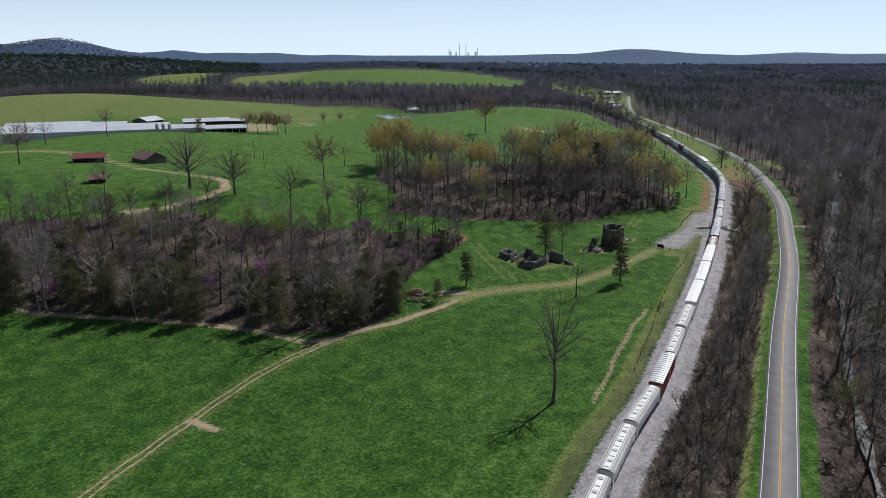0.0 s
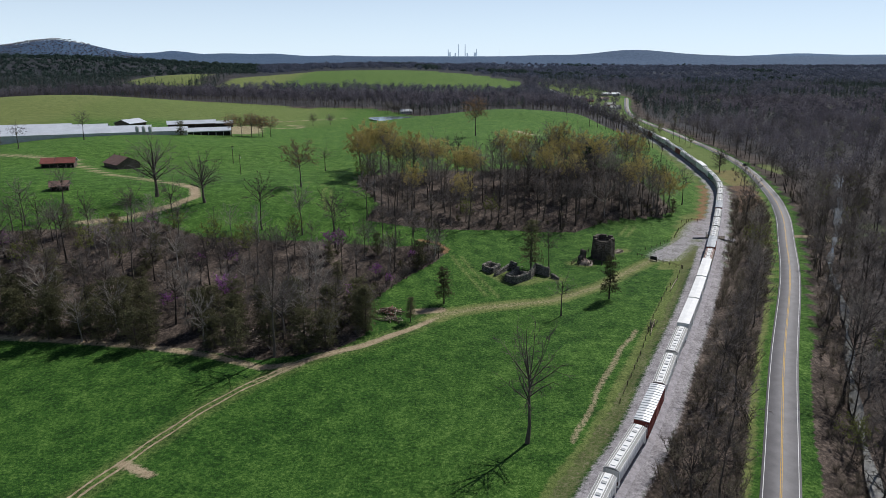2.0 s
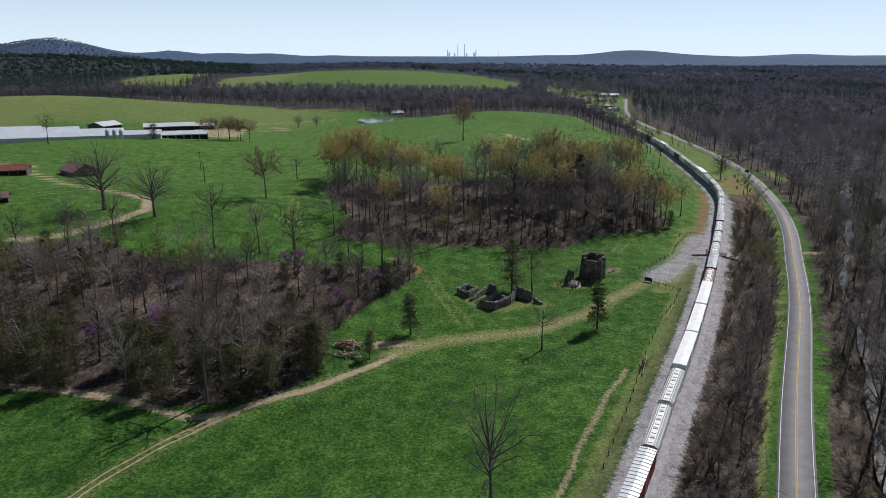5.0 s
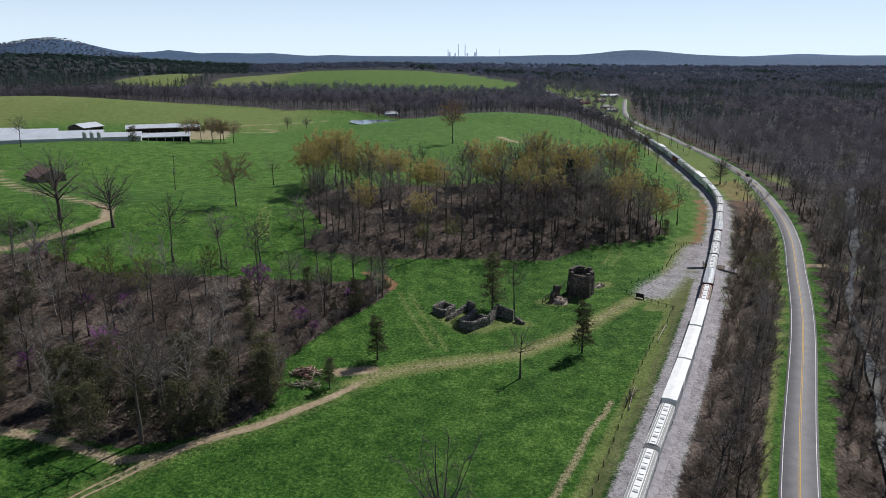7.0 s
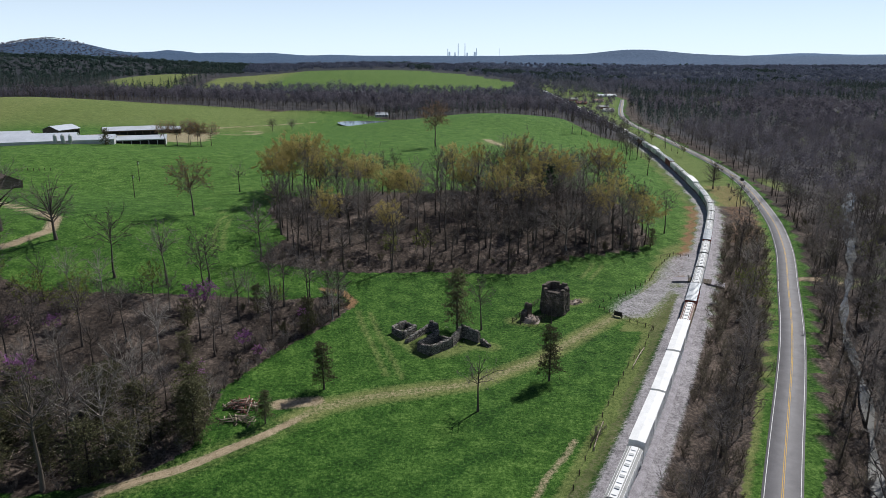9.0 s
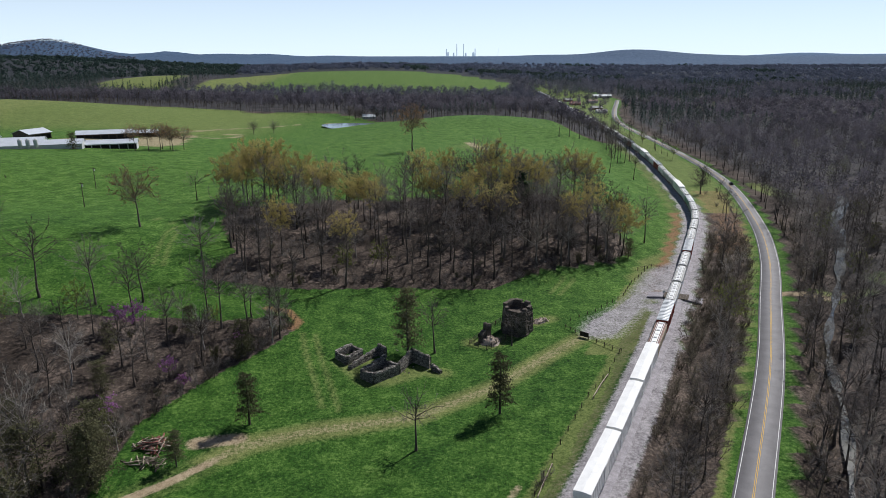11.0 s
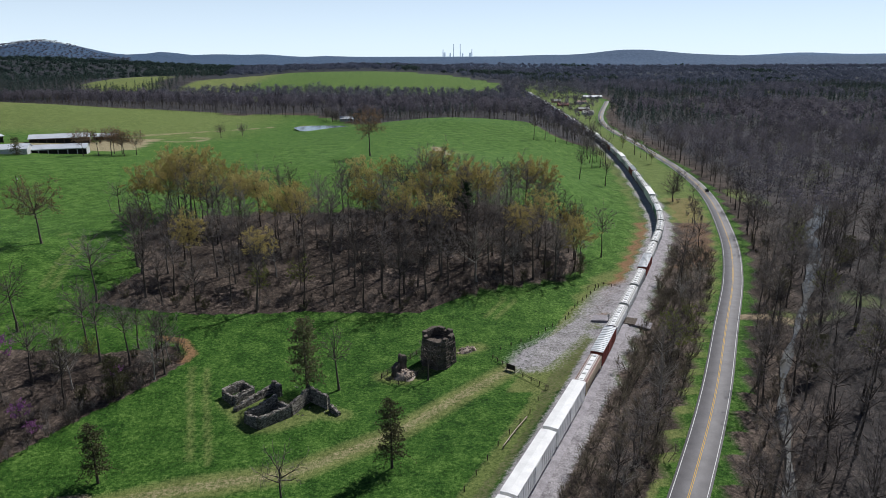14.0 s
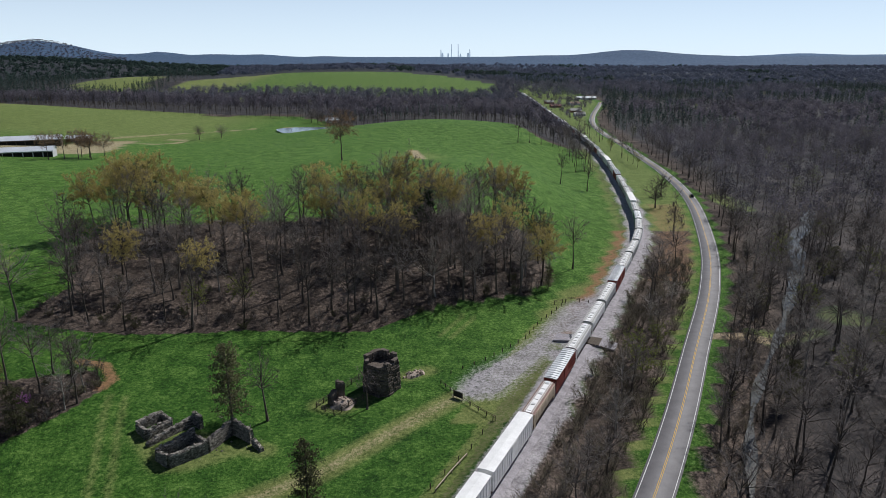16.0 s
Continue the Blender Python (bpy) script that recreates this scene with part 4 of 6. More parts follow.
# single trees of the pastures
field_tree = tree_thing("field_tree", bare_tree(101, 28, 0.24, 7.6, 18, 7, 9, 0.42, rise=1.1, twig_wide=0.032), (M_BARK, M_TWIG, M_BUD), "big leafless tree standing alone in the grass")
slim_tree = tree_thing("field_tree", bare_tree(102, 14, 0.42, 5.2, 12, 5, 5, 0.3, rise=0.9, twig_wide=0.035), (M_BARK, M_TWIG, M_BUD), "slim leafless tree standing alone in the grass")
oak = tree_thing("field_tree", bare_tree(103, 20, 0.18, 8.8, 22, 7, 8, 0.52, rise=0.8, twig_wide=0.04), (M_BARK, M_TWIG, M_BUD), "broad leafless oak beside the farm track")
brown_tree = tree_thing("budding_tree", bare_tree(104, 17, 0.34, 6.4, 17, 7, 7, 0.3, leaves=4, leaf_size=0.14, rise=0.9), (M_BARK, M_TWIG, M_RUSSET), "rounded tree with rusty buds in the pasture")
lone_cedar = tree_thing("cedar_tree", evergreen(105, 13, 4.4, 0.16, 20, 9, 20, 0.24, 0.6, 0.19, -0.12), (M_BARK, M_BARK, M_CEDAR), "dark cedar standing alone in the grass", names=("trunk", "crown", "foliage"))
plant(field_tree, 25, 139, 1.0)
plant(slim_tree, 44, 211, 1.0)
plant(oak, -109, 288, 1.3)
plant(oak, -88, 283, 1.0)
plant(brown_tree, -56, 317, 1.2)
plant(lone_cedar, 8, 219, 0.9)
plant(lone_cedar, 62, 225, 1.0)
plant(lone_cedar, -2, 204, 0.6)
plant(lone_cedar, 40, 254, 1.35)
plant(wood_trees[0], 47, 256, 0.85)
plant(slim_tree, 68, 262, 0.75)
plant(wood_trees[1], 132, 362, 0.95)
plant(cedars[0], 120, 341, 0.7)
plant(wood_trees[2], -22, 308, 1.1)
plant(slim_tree, -53, 364, 1.0)
for x, y, s in ((-30, 364, 1.05), (-24, 360, 1.15), (-15, 347, 0.9), (-20, 368, 1.0), (-36, 372, 0.9), (-28, 352, 0.95)):
    plant(bud_trees[tree_rng.randrange(3)], x, y, s, "budding trees beside the copse")
plant(brown_tree, 30, 484, 1.5)
plant(pines[0], 80, 352, 1.0)
plant(pines[1], 76, 356, 0.85)
plant(oak, 50, 350, 1.15)
plant(brown_tree, -222, 354, 1.3)
plant(slim_tree, -253, 433, 1.2)
plant(wood_trees[1], -227, 462, 0.9)
plant(cedars[1], -181, 508, 1.0)
for x, y in ((-148, 520), (-143, 528), (-137, 532), (-133, 538), (-128, 530), (-139, 540), (-124, 538)):
    plant(brown_tree, x, y, 0.95, "tree row beside the poultry farm")
plant(oak, -120, 690, 0.6)
plant(oak, -105, 700, 0.6)
for x, y in ((150, 505), (166, 508), (138, 628), (148, 640), (158, 650), (170, 668), (180, 690)):
    plant(wood_trees[tree_rng.randrange(4)], x, y, 0.85, "trees beside the far railway")
thick_wood("far_railway_trees", spread_points(lambda x, y: -24 < rail_off(x, y) < -10, (140, 570, 215, 770), 8.5, 49), [(wood_trees, 4), (grey_trees, 1)], (M_BARK, M_TWIG, M_BUD), "leafless trees beside the far railway", 0.7, 0.95, 67)
mixed_wood(spread_points(lambda x, y: rail_off(x, y) > 11 and road_off(x, y) < -10, (195, 600, 260, 860), 13, 50), [(wood_trees, 2), (grey_trees, 1), (young_trees, 1)], "trees between railway and road", 0.6, 0.85)
for x, y in ((194, 470), (206, 500)):
    plant(oak, x, y, 0.75, "trees between railway and road")
for x, y, s in ((-142, 252, 0.8), (-133, 262, 0.95), (-60, 262, 1.0), (-45, 262, 0.9), (-34, 266, 0.9), (2, 262, 0.75), (-3, 258, 0.8), (-10, 258, 0.85), (-15, 262, 0.8), (6, 256, 0.7)):
    plant(wood_trees[tree_rng.randrange(4)], x, y, s, "trees of the wood beside the trail")

for x, y, k in ((68, 199, 0.55), (67, 197, 0.45), (70, 201, 0.4)):
    plant(bushes[tree_rng.randrange(3)], x, y, k, "bushes beside the culvert")

# the woods farther off
mid_kinds = [pack(joined(bare_tree(200 + i, 17, 0.32, 5.6, 8, 2, 4, 0.2, twig_wide=0.08, cheap=True), lump_tree(230 + i, 18, 6.4, 9, 24, 0.46, 0, low=0.3))) for i in range(4)]
mid_kinds += [pack(joined(bare_tree(210 + i, 16, 0.25, 6.0, 9, 3, 2, twig_wide=0.10, cheap=True), lump_tree(240 + i, 15, 5.6, 8, 22, 0.40, 0, low=0.2))) for i in range(1)]
edge_kinds = [pack(lump_tree(250 + i, 17, 5.4, 6, 18, 0.75, 0.2, 4, 0.4)) for i in range(4)]
rngs = random.Random(8)
mid = spread_points(lambda x, y: road_off(x, y) > 11 and x < 150 + 0.72 * (y - 100), (200, 400, 620, 760), 8.6, 9)
fresh = random.Random(18)
leafing = [fresh.random() < 0.07 for _ in mid]
stuff("river_wood", mid_kinds, [(rngs.randrange(4), x, y, rngs.uniform(0.7, 1.2)) for (x, y), green in zip(mid, leafing) if not green], [M_BARK, M_TWIG, M_FAR_WOOD], "leafless river wood beyond the road")
stuff("river_wood_in_leaf", mid_kinds, [(4, x, y, rngs.uniform(0.7, 1.05)) for (x, y), green in zip(mid, leafing) if green], [M_BARK, M_TWIG, M_PALE_GREEN], "trees in pale young leaf in the river wood")
hedge = [(x, wood_edge(x) - 4 + rngs.uniform(-5, 5)) for x in np.arange(-30, 100, 5.5)]
pine_kinds = [pack(spire_tree(310 + i)) for i in range(3)]
stuff("field_edge_pines", pine_kinds, [(rngs.randrange(3), x, y, rngs.uniform(0.5, 0.85)) for x, y in hedge], [M_BARK, M_HAZED_PINE, M_HAZED_PINE], "dark pines along the far pasture's edge")
far_kinds = [pack(lump_tree(300 + i, 16, 6.6, 6, 10, 1.15, 0.2, 0, 0.3, 0.35)) for i in range(4)]


def open_land(x, y):
    p, q = np.array(x), np.array(y)
    if inside(FAR_FIELD, p, q) or inside(SMALL_FIELD, p, q):
        return True
    r, d = rail_off(x, y), road_off(x, y)
    if r < 12:
        return (r > -16 and y < 1450) or y < wood_edge(x)
    return y < 1330 and d < 12


front_row = spread_points(lambda x, y: not open_land(x, y) and y < wood_edge(x) + 95 and rail_off(x, y) < 0, (-560, 640, 260, 1010), 9.0, 10)
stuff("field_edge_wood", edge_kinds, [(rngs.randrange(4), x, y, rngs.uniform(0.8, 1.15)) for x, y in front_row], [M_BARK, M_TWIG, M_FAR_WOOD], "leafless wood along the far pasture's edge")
backs = spread_points(lambda x, y: not open_land(x, y) and (y > wood_edge(x) + 85 or rail_off(x, y) > 0) and not (rail_off(x, y) > 0 and x < 150 + 0.72 * (y - 100) and y < 760) and abs(x - 60) < 0.82 * y, (-1400, 500, 1500, 1750), 10.5, 11)
pine_at = lambda x, y: 0.75 * noise.noise((x * 0.0052, y * 0.0036, 3.0)) + 0.4 * noise.noise((x * 0.02, y * 0.012, 5.0)) + (0.9 if x < -440 and y > 1220 else 0.0) + (0.2 if 260 < x < 400 and 900 < y < 1250 else 0.0) + (0.16 if rail_off(x, y) > 0 else 0.0) - (0.6 if rail_off(x, y) < 0 and x > -440 else 0.0) > 0.24
pale = {p for p in backs if not pine_at(*p) and fresh.random() < 0.025}
stuff("far_wood_in_leaf", far_kinds, [(rngs.randrange(4), x, y, rngs.uniform(0.6, 0.9)) for x, y in backs if (x, y) in pale], [M_BARK, M_PALE_GREEN, M_PALE_GREEN], "far trees in pale young leaf")
bare = [p for p in backs if not pine_at(*p) and p not in pale]
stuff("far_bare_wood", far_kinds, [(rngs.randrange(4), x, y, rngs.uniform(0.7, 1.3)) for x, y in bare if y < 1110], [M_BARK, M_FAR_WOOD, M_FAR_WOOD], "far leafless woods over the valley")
stuff("hazy_bare_wood", far_kinds, [(rngs.randrange(4), x, y, rngs.uniform(0.7, 1.3)) for x, y in bare if y >= 1110], [M_BARK, M_HAZE_TINTED_WOOD, M_HAZE_TINTED_WOOD], "leafless woods deep in the valley, haze tinted into their colour")
stuff("far_pine_wood", pine_kinds, [(rngs.randrange(3), x, y, rngs.uniform(0.75, 1.1)) for x, y in backs if pine_at(x, y)], [M_BARK, M_HAZED_PINE, M_HAZED_PINE], "far dark pine woods over the valley")
ridge_kinds = [pack(lump_tree(320 + i, 13, 11.5, 6, 7, 2.7, 0, 0, 0.15, 0.3)) for i in range(4)]
ridge = spread_points(lambda x, y: not open_land(x, y) and abs(x - 60) < 0.8 * y, (-2700, 1750, 2700, 3300), 21, 12)
hill_top = spread_points(lambda x, y: x < -0.46 * y + 150, (-3000, 3400, -1500, 4150), 19, 13)
dark_hill = lambda x, y: x < -0.26 * y or 0.6 * noise.noise((x * 0.004, y * 0.0022, 9.0)) + 0.4 * noise.noise((x * 0.013, y * 0.008, 2.0)) > 0.26
stuff("hill_pine_wood", ridge_kinds, [(rngs.randrange(4), x, y, rngs.uniform(0.7, 1.2)) for x, y in ridge if dark_hill(x, y)], [M_BARK, M_HAZED_PINE, M_HAZED_PINE], "dark pine woods on the far hill")
stuff("hill_wood", ridge_kinds, [(rngs.randrange(4), x, y, rngs.uniform(0.7, 1.2)) for x, y in ridge if not dark_hill(x, y)], [M_BARK, M_HAZE_BLUE_WOOD, M_HAZE_BLUE_WOOD], "wooded hills in the distance, coloured blue-grey for haze")
hill_kinds = [pack(lump_tree(330 + i, 10, 13, 5, 7, 2.8, 0, 0, 0.05, 1.2)) for i in range(4)]
stuff("hilltop_wood", hill_kinds, [(rngs.randrange(4), x, y, rngs.uniform(0.5, 1.0)) for x, y in hill_top], [M_BARK, M_HAZE_TINTED_WOOD, M_HAZE_TINTED_WOOD], "purple-grey leafless wood on the highest hill, haze tinted into its colour")
yard = spread_points(lambda x, y: rail_off(x, y) > 14 and road_off(x, y) < -12, (225, 900, 330, 1320), 12, 14)
stuff("yard_trees", far_kinds, [(rngs.randrange(3), x, y, rngs.uniform(0.5, 0.8)) for x, y in yard], [M_BARK, M_FAR_WOOD, M_FAR_WOOD], "leafless trees round the far houses")


# ---- things ----
M_WHITE_STEEL = plain("white_painted_steel", (0.62, 0.62, 0.61), (0.82, 0.82, 0.81), 0.5, 0.55, 0, 0.004)
M_GREY_STEEL = plain("grey_painted_steel", (0.30, 0.31, 0.31), (0.48, 0.49, 0.49), 0.5, 0.6, 0, 0.004)
M_DULL_ROOF = plain("dusty_grey_roof", (0.22, 0.22, 0.21), (0.36, 0.36, 0.35), 0.7, 0.7, 0, 0.004)
M_SILVER = plain("galvanised_roof", (0.40, 0.42, 0.43), (0.62, 0.63, 0.64), 0.6, 0.45, 0.3, 0.004)
M_RED_CAR = plain("brown_red_car_paint", (0.13, 0.025, 0.02), (0.24, 0.05, 0.035), 0.6, 0.6, 0, 0.004)
M_TAN = plain("tan_car_paint", (0.38, 0.30, 0.21), (0.55, 0.46, 0.35), 0.6, 0.65, 0, 0.004)
M_GREEN_CAR = plain("pale_green_car_paint", (0.14, 0.26, 0.20), (0.25, 0.38, 0.30), 0.6, 0.6, 0, 0.004)
M_DARK = plain("dark_steel", (0.012, 0.012, 0.012), (0.04, 0.038, 0.035), 1.5, 0.6, 0.2, 0.004)


def masonry(name, dark, light, size):
    """Rubble masonry: stones of uneven shade with deep joints."""
    m, t, b = material(name, 0.95)
    c = world_place(t)
    cells = node(t, "ShaderNodeTexVoronoi", Scale=1 / size)
    joints = node(t, "ShaderNodeTexVoronoi", Scale=1 / size)
    joints.feature = "DISTANCE_TO_EDGE"
    flat = t.nodes.new("ShaderNodeMapping")
    flat.inputs["Scale"].default_value = (1.0, 1.0, 1.9)
    t.links.new(c, flat.inputs["Vector"])
    for n in (cells, joints):
        t.links.new(flat.outputs[0], n.inputs["Vector"])
    grain = noise_tex(t, c, 4.0, 5)
    sep_c = t.nodes.new("ShaderNodeSeparateColor")
    t.links.new(cells.outputs["Color"], sep_c.inputs[0])
    f = maths(t, "ADD", maths(t, "MULTIPLY", sep_c.outputs[0], 0.55), maths(t, "MULTIPLY", grain, 0.45))
    gap = ramp(t, joints.outputs["Distance"], [(0.0, 0.0), (0.09, 1.0)])
    t.links.new(mix(t, gap, (0.018, 0.016, 0.014), ramp(t, f, [(0.2, dark), (0.8, light)])), b.inputs["Base Color"])
    bump(t, b, gap, 0.1, 1.0)
    return m


M_STONE = masonry("weathered_limestone", (0.06, 0.054, 0.048), (0.34, 0.315, 0.28), 0.55)
M_WARM_STONE = plain("brown_furnace_stone", (0.028, 0.023, 0.02), (0.155, 0.128, 0.108), 0.7, 0.95, 0, 0.15, 6)
M_RUBBLE = plain("pale_rubble", (0.20, 0.15, 0.12), (0.46, 0.39, 0.33), 1.2, 0.95, 0, 0.12, 5)
M_OLD_WOOD = plain("old_grey_boards", (0.05, 0.038, 0.03), (0.15, 0.12, 0.10), 1.2, 0.9, 0, 0.02)
M_FENCE = plain("dark_fence_wood", (0.035, 0.026, 0.02), (0.10, 0.08, 0.06), 2.0, 0.9, 0, 0.02)
M_LOG = plain("cut_logs", (0.26, 0.20, 0.16), (0.55, 0.46, 0.38), 1.4, 0.9, 0, 0.03)
M_RED_ROOF = plain("rusty_red_roof", (0.12, 0.035, 0.03), (0.24, 0.085, 0.07), 0.5, 0.7, 0.1, 0.01)
M_RUST_ROOF = plain("brown_rusted_roof", (0.11, 0.065, 0.055), (0.24, 0.15, 0.13), 0.5, 0.7, 0.1, 0.01)
M_WHITE_ROOF = plain("white_metal_roof", (0.40, 0.43, 0.47), (0.56, 0.59, 0.64), 0.15, 0.5, 0, 0.01)
M_PALE_WALL = plain("pale_metal_wall", (0.35, 0.36, 0.37), (0.52, 0.53, 0.54), 0.4, 0.7, 0, 0.01)
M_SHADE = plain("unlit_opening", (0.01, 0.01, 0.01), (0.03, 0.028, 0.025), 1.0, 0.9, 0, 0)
M_HAZE_GLOW_CONCRETE = plain("haze_glow_concrete", (0.55, 0.62, 0.68), (0.65, 0.72, 0.78), 0.02, 0.8, 0, 0)
M_GLASS = plain("dark_window_glass", (0.01, 0.012, 0.015), (0.03, 0.035, 0.04), 1.0, 0.1, 0, 0)
M_CAR = plain("black_car_paint", (0.01, 0.01, 0.012), (0.02, 0.02, 0.022), 1.0, 0.25, 0, 0)
# the bluish glow stands in for haze that lightens the far station
M_HAZE_GLOW_CONCRETE.node_tree.nodes["Principled BSDF"].inputs["Emission Color"].default_value = (0.50, 0.62, 0.72, 1)
M_HAZE_GLOW_CONCRETE.node_tree.nodes["Principled BSDF"].inputs["Emission Strength"].default_value = 0.35
M_BRICK = plain("house_brick", (0.16, 0.08, 0.06), (0.28, 0.15, 0.11), 0.8, 0.9, 0, 0.01)
M_POND = plain("pond_water", (0.06, 0.09, 0.10), (0.10, 0.14, 0.15), 0.05, 0.08, 0, 0)


def part(name, bm, mat, parent, label=""):
    """Links a bmesh as one mesh object under a thing or a part."""
    me = bpy.data.meshes.new(name)
    bmesh.ops.recalc_face_normals(bm, faces=bm.faces)
    bm.to_mesh(me)
    bm.free()
    me.materials.append(mat)
    ob = new(name, me)
    ob.parent = parent
    return tagged(ob, label)


def box(bm, x0, y0, z0, x1, y1, z1, bevel=0.0):
    made = bmesh.ops.create_cube(bm, size=1.0, matrix=Matrix.Translation(((x0 + x1) / 2, (y0 + y1) / 2, (z0 + z1) / 2)) @ Matrix.Diagonal((x1 - x0, y1 - y0, z1 - z0, 1)))
    if bevel:
        edges = {e for v in made["verts"] for e in v.link_edges}
        bmesh.ops.bevel(bm, geom=list(edges), offset=bevel, segments=1, affect="EDGES")
    return bm


def boxes(*rows, bevel=0.0):
    bm = bmesh.new()
    for r in rows:
        box(bm, *r, bevel=bevel)
    return bm


def prism(bm, outline, lo, hi):
    """An outline in x and z drawn out along y."""
    a = [bm.verts.new((x, lo, z)) for x, z in outline]
    b = [bm.verts.new((x, hi, z)) for x, z in outline]
    n = len(a)
    bm.faces.new(a)
    bm.faces.new(b[::-1])
    for i in range(n):
        j = (i + 1) % n
        bm.faces.new((a[j], a[i], b[i], b[j]))
    return bm


def loft(bm, outline, stations):
    """An outline in x and z carried along y; stations: y, and how far the outline swells sideways and up there."""
    rings = [[bm.verts.new((x * sx, y, z + lift)) for x, z in outline] for y, sx, lift in stations]
    n = len(outline)
    bm.faces.new(rings[0])
    bm.faces.new(rings[-1][::-1])
    for a, b in zip(rings, rings[1:]):
        for i in range(n):
            j = (i + 1) % n
            bm.faces.new((a[j], a[i], b[i], b[j]))
    return bm


def ribbed(lo, hi, count, wide, swell, lift=0.0):
    """Stations of an even row of ribs between lo and hi."""
    out = [(lo, 1.0, 0.0)]
    for k in range(count):
        y = lo + (k + 0.5) * (hi - lo) / count
        out += [(y - wide - 0.03, 1.0, 0.0), (y - wide, swell, lift), (y + wide, swell, lift), (y + wide + 0.03, 1.0, 0.0)]
    return out + [(hi, 1.0, 0.0)]


def disc(bm, radius, depth, m, sides=14):
    bmesh.ops.create_cone(bm, cap_ends=True, segments=sides, radius1=radius, radius2=radius, depth=depth, matrix=m)
    return bm


# freight cars: x across, y along the track, z up from the rail's top
def running_gear(root, long):
    """Two trucks with four wheels each, and a coupler at each end."""
    for y in (-long / 2 + 2.2, long / 2 - 2.2):
        truck = part("truck", boxes((-1.05, y - 1.3, 0.45, -0.85, y + 1.3, 0.8), (0.85, y - 1.3, 0.45, 1.05, y + 1.3, 0.8), (-1.0, y - 0.3, 0.4, 1.0, y + 0.3, 0.85), bevel=0.04), M_RUST, root)
        for wy in (y - 0.88, y + 0.88):
            for x in (-0.72, 0.72):
                part("wheel", disc(bmesh.new(), 0.44, 0.13, pose(x, wy, 0.44, 0, 90, 0)), M_RUST, truck)
    for s in (-1, 1):
        part("coupler", boxes((-0.16, min(s * (long / 2 - 0.2), s * (long / 2 + 0.42)), 0.8, 0.16, max(s * (long / 2 - 0.2), s * (long / 2 + 0.42)), 1.05), bevel=0.03), M_DARK, root)


def hopper_car(label, side, roof, long=18.0, hatches=9):
    """A covered hopper: rounded sides, slanting bay ends, roof walk and a row of hatches."""
    root = tagged(new("hopper_car"), label, "freight car", "freight train")
    half = long / 2
    outline = [(-1.35, 1.5), (-1.56, 2.3), (-1.58, 3.6), (-1.45, 4.25), (1.45, 4.25), (1.58, 3.6), (1.56, 2.3), (1.35, 1.5)]
    part("body", loft(bmesh.new(), outline, ribbed(-half + 1.3, half - 1.3, 13, 0.05, 1.035)), side, root)
    part("roof", prism(bmesh.new(), [(-1.47, 4.22), (-0.75, 4.52), (0.75, 4.52), (1.47, 4.22)], -half + 0.4, half - 0.4), roof, root, "dusty roof with dull edges")
    for s in (-1, 1):
        bm = bmesh.new()
        for x in (-1.5, 1.42):
            box(bm, x, min(s * (half - 1.35), s * (half - 0.4)), 1.1, x + 0.08, max(s * (half - 1.35), s * (half - 0.4)), 4.2)
        box(bm, -1.5, min(s * (half - 0.5), s * (half - 0.38)), 0.95, 1.5, max(s * (half - 0.5), s * (half - 0.38)), 1.25)
        part("end_frame", bm, side, root)
    for k in range(3):
        y = -half + 4.4 + k * (long - 8.8) / 2
        bm = prism(bmesh.new(), [(-1.1, 1.5), (1.1, 1.5), (0.35, 0.55), (-0.35, 0.55)], y - 1.3, y + 1.3)
        part("hopper_bay", bm, side, root)
    walk_top = part("roof_walk", boxes((-0.62, -half + 0.5, 4.53, 0.62, half - 0.5, 4.60), (-0.95, -half + 0.5, 4.50, -0.85, half - 0.5, 4.58), (0.85, -half + 0.5, 4.50, 0.95, half - 0.5, 4.58)), M_WHITE_STEEL, root)
    for k in range(hatches):
        y = -half + 1.6 + k * (long - 3.2) / (hatches - 1)
        part("hatch", boxes((-0.45, y - 0.5, 4.60, 0.45, y + 0.32, 4.74), bevel=0.05), M_GREY_STEEL if k % 2 else M_WHITE_STEEL, walk_top)
    running_gear(root, long)
    return root


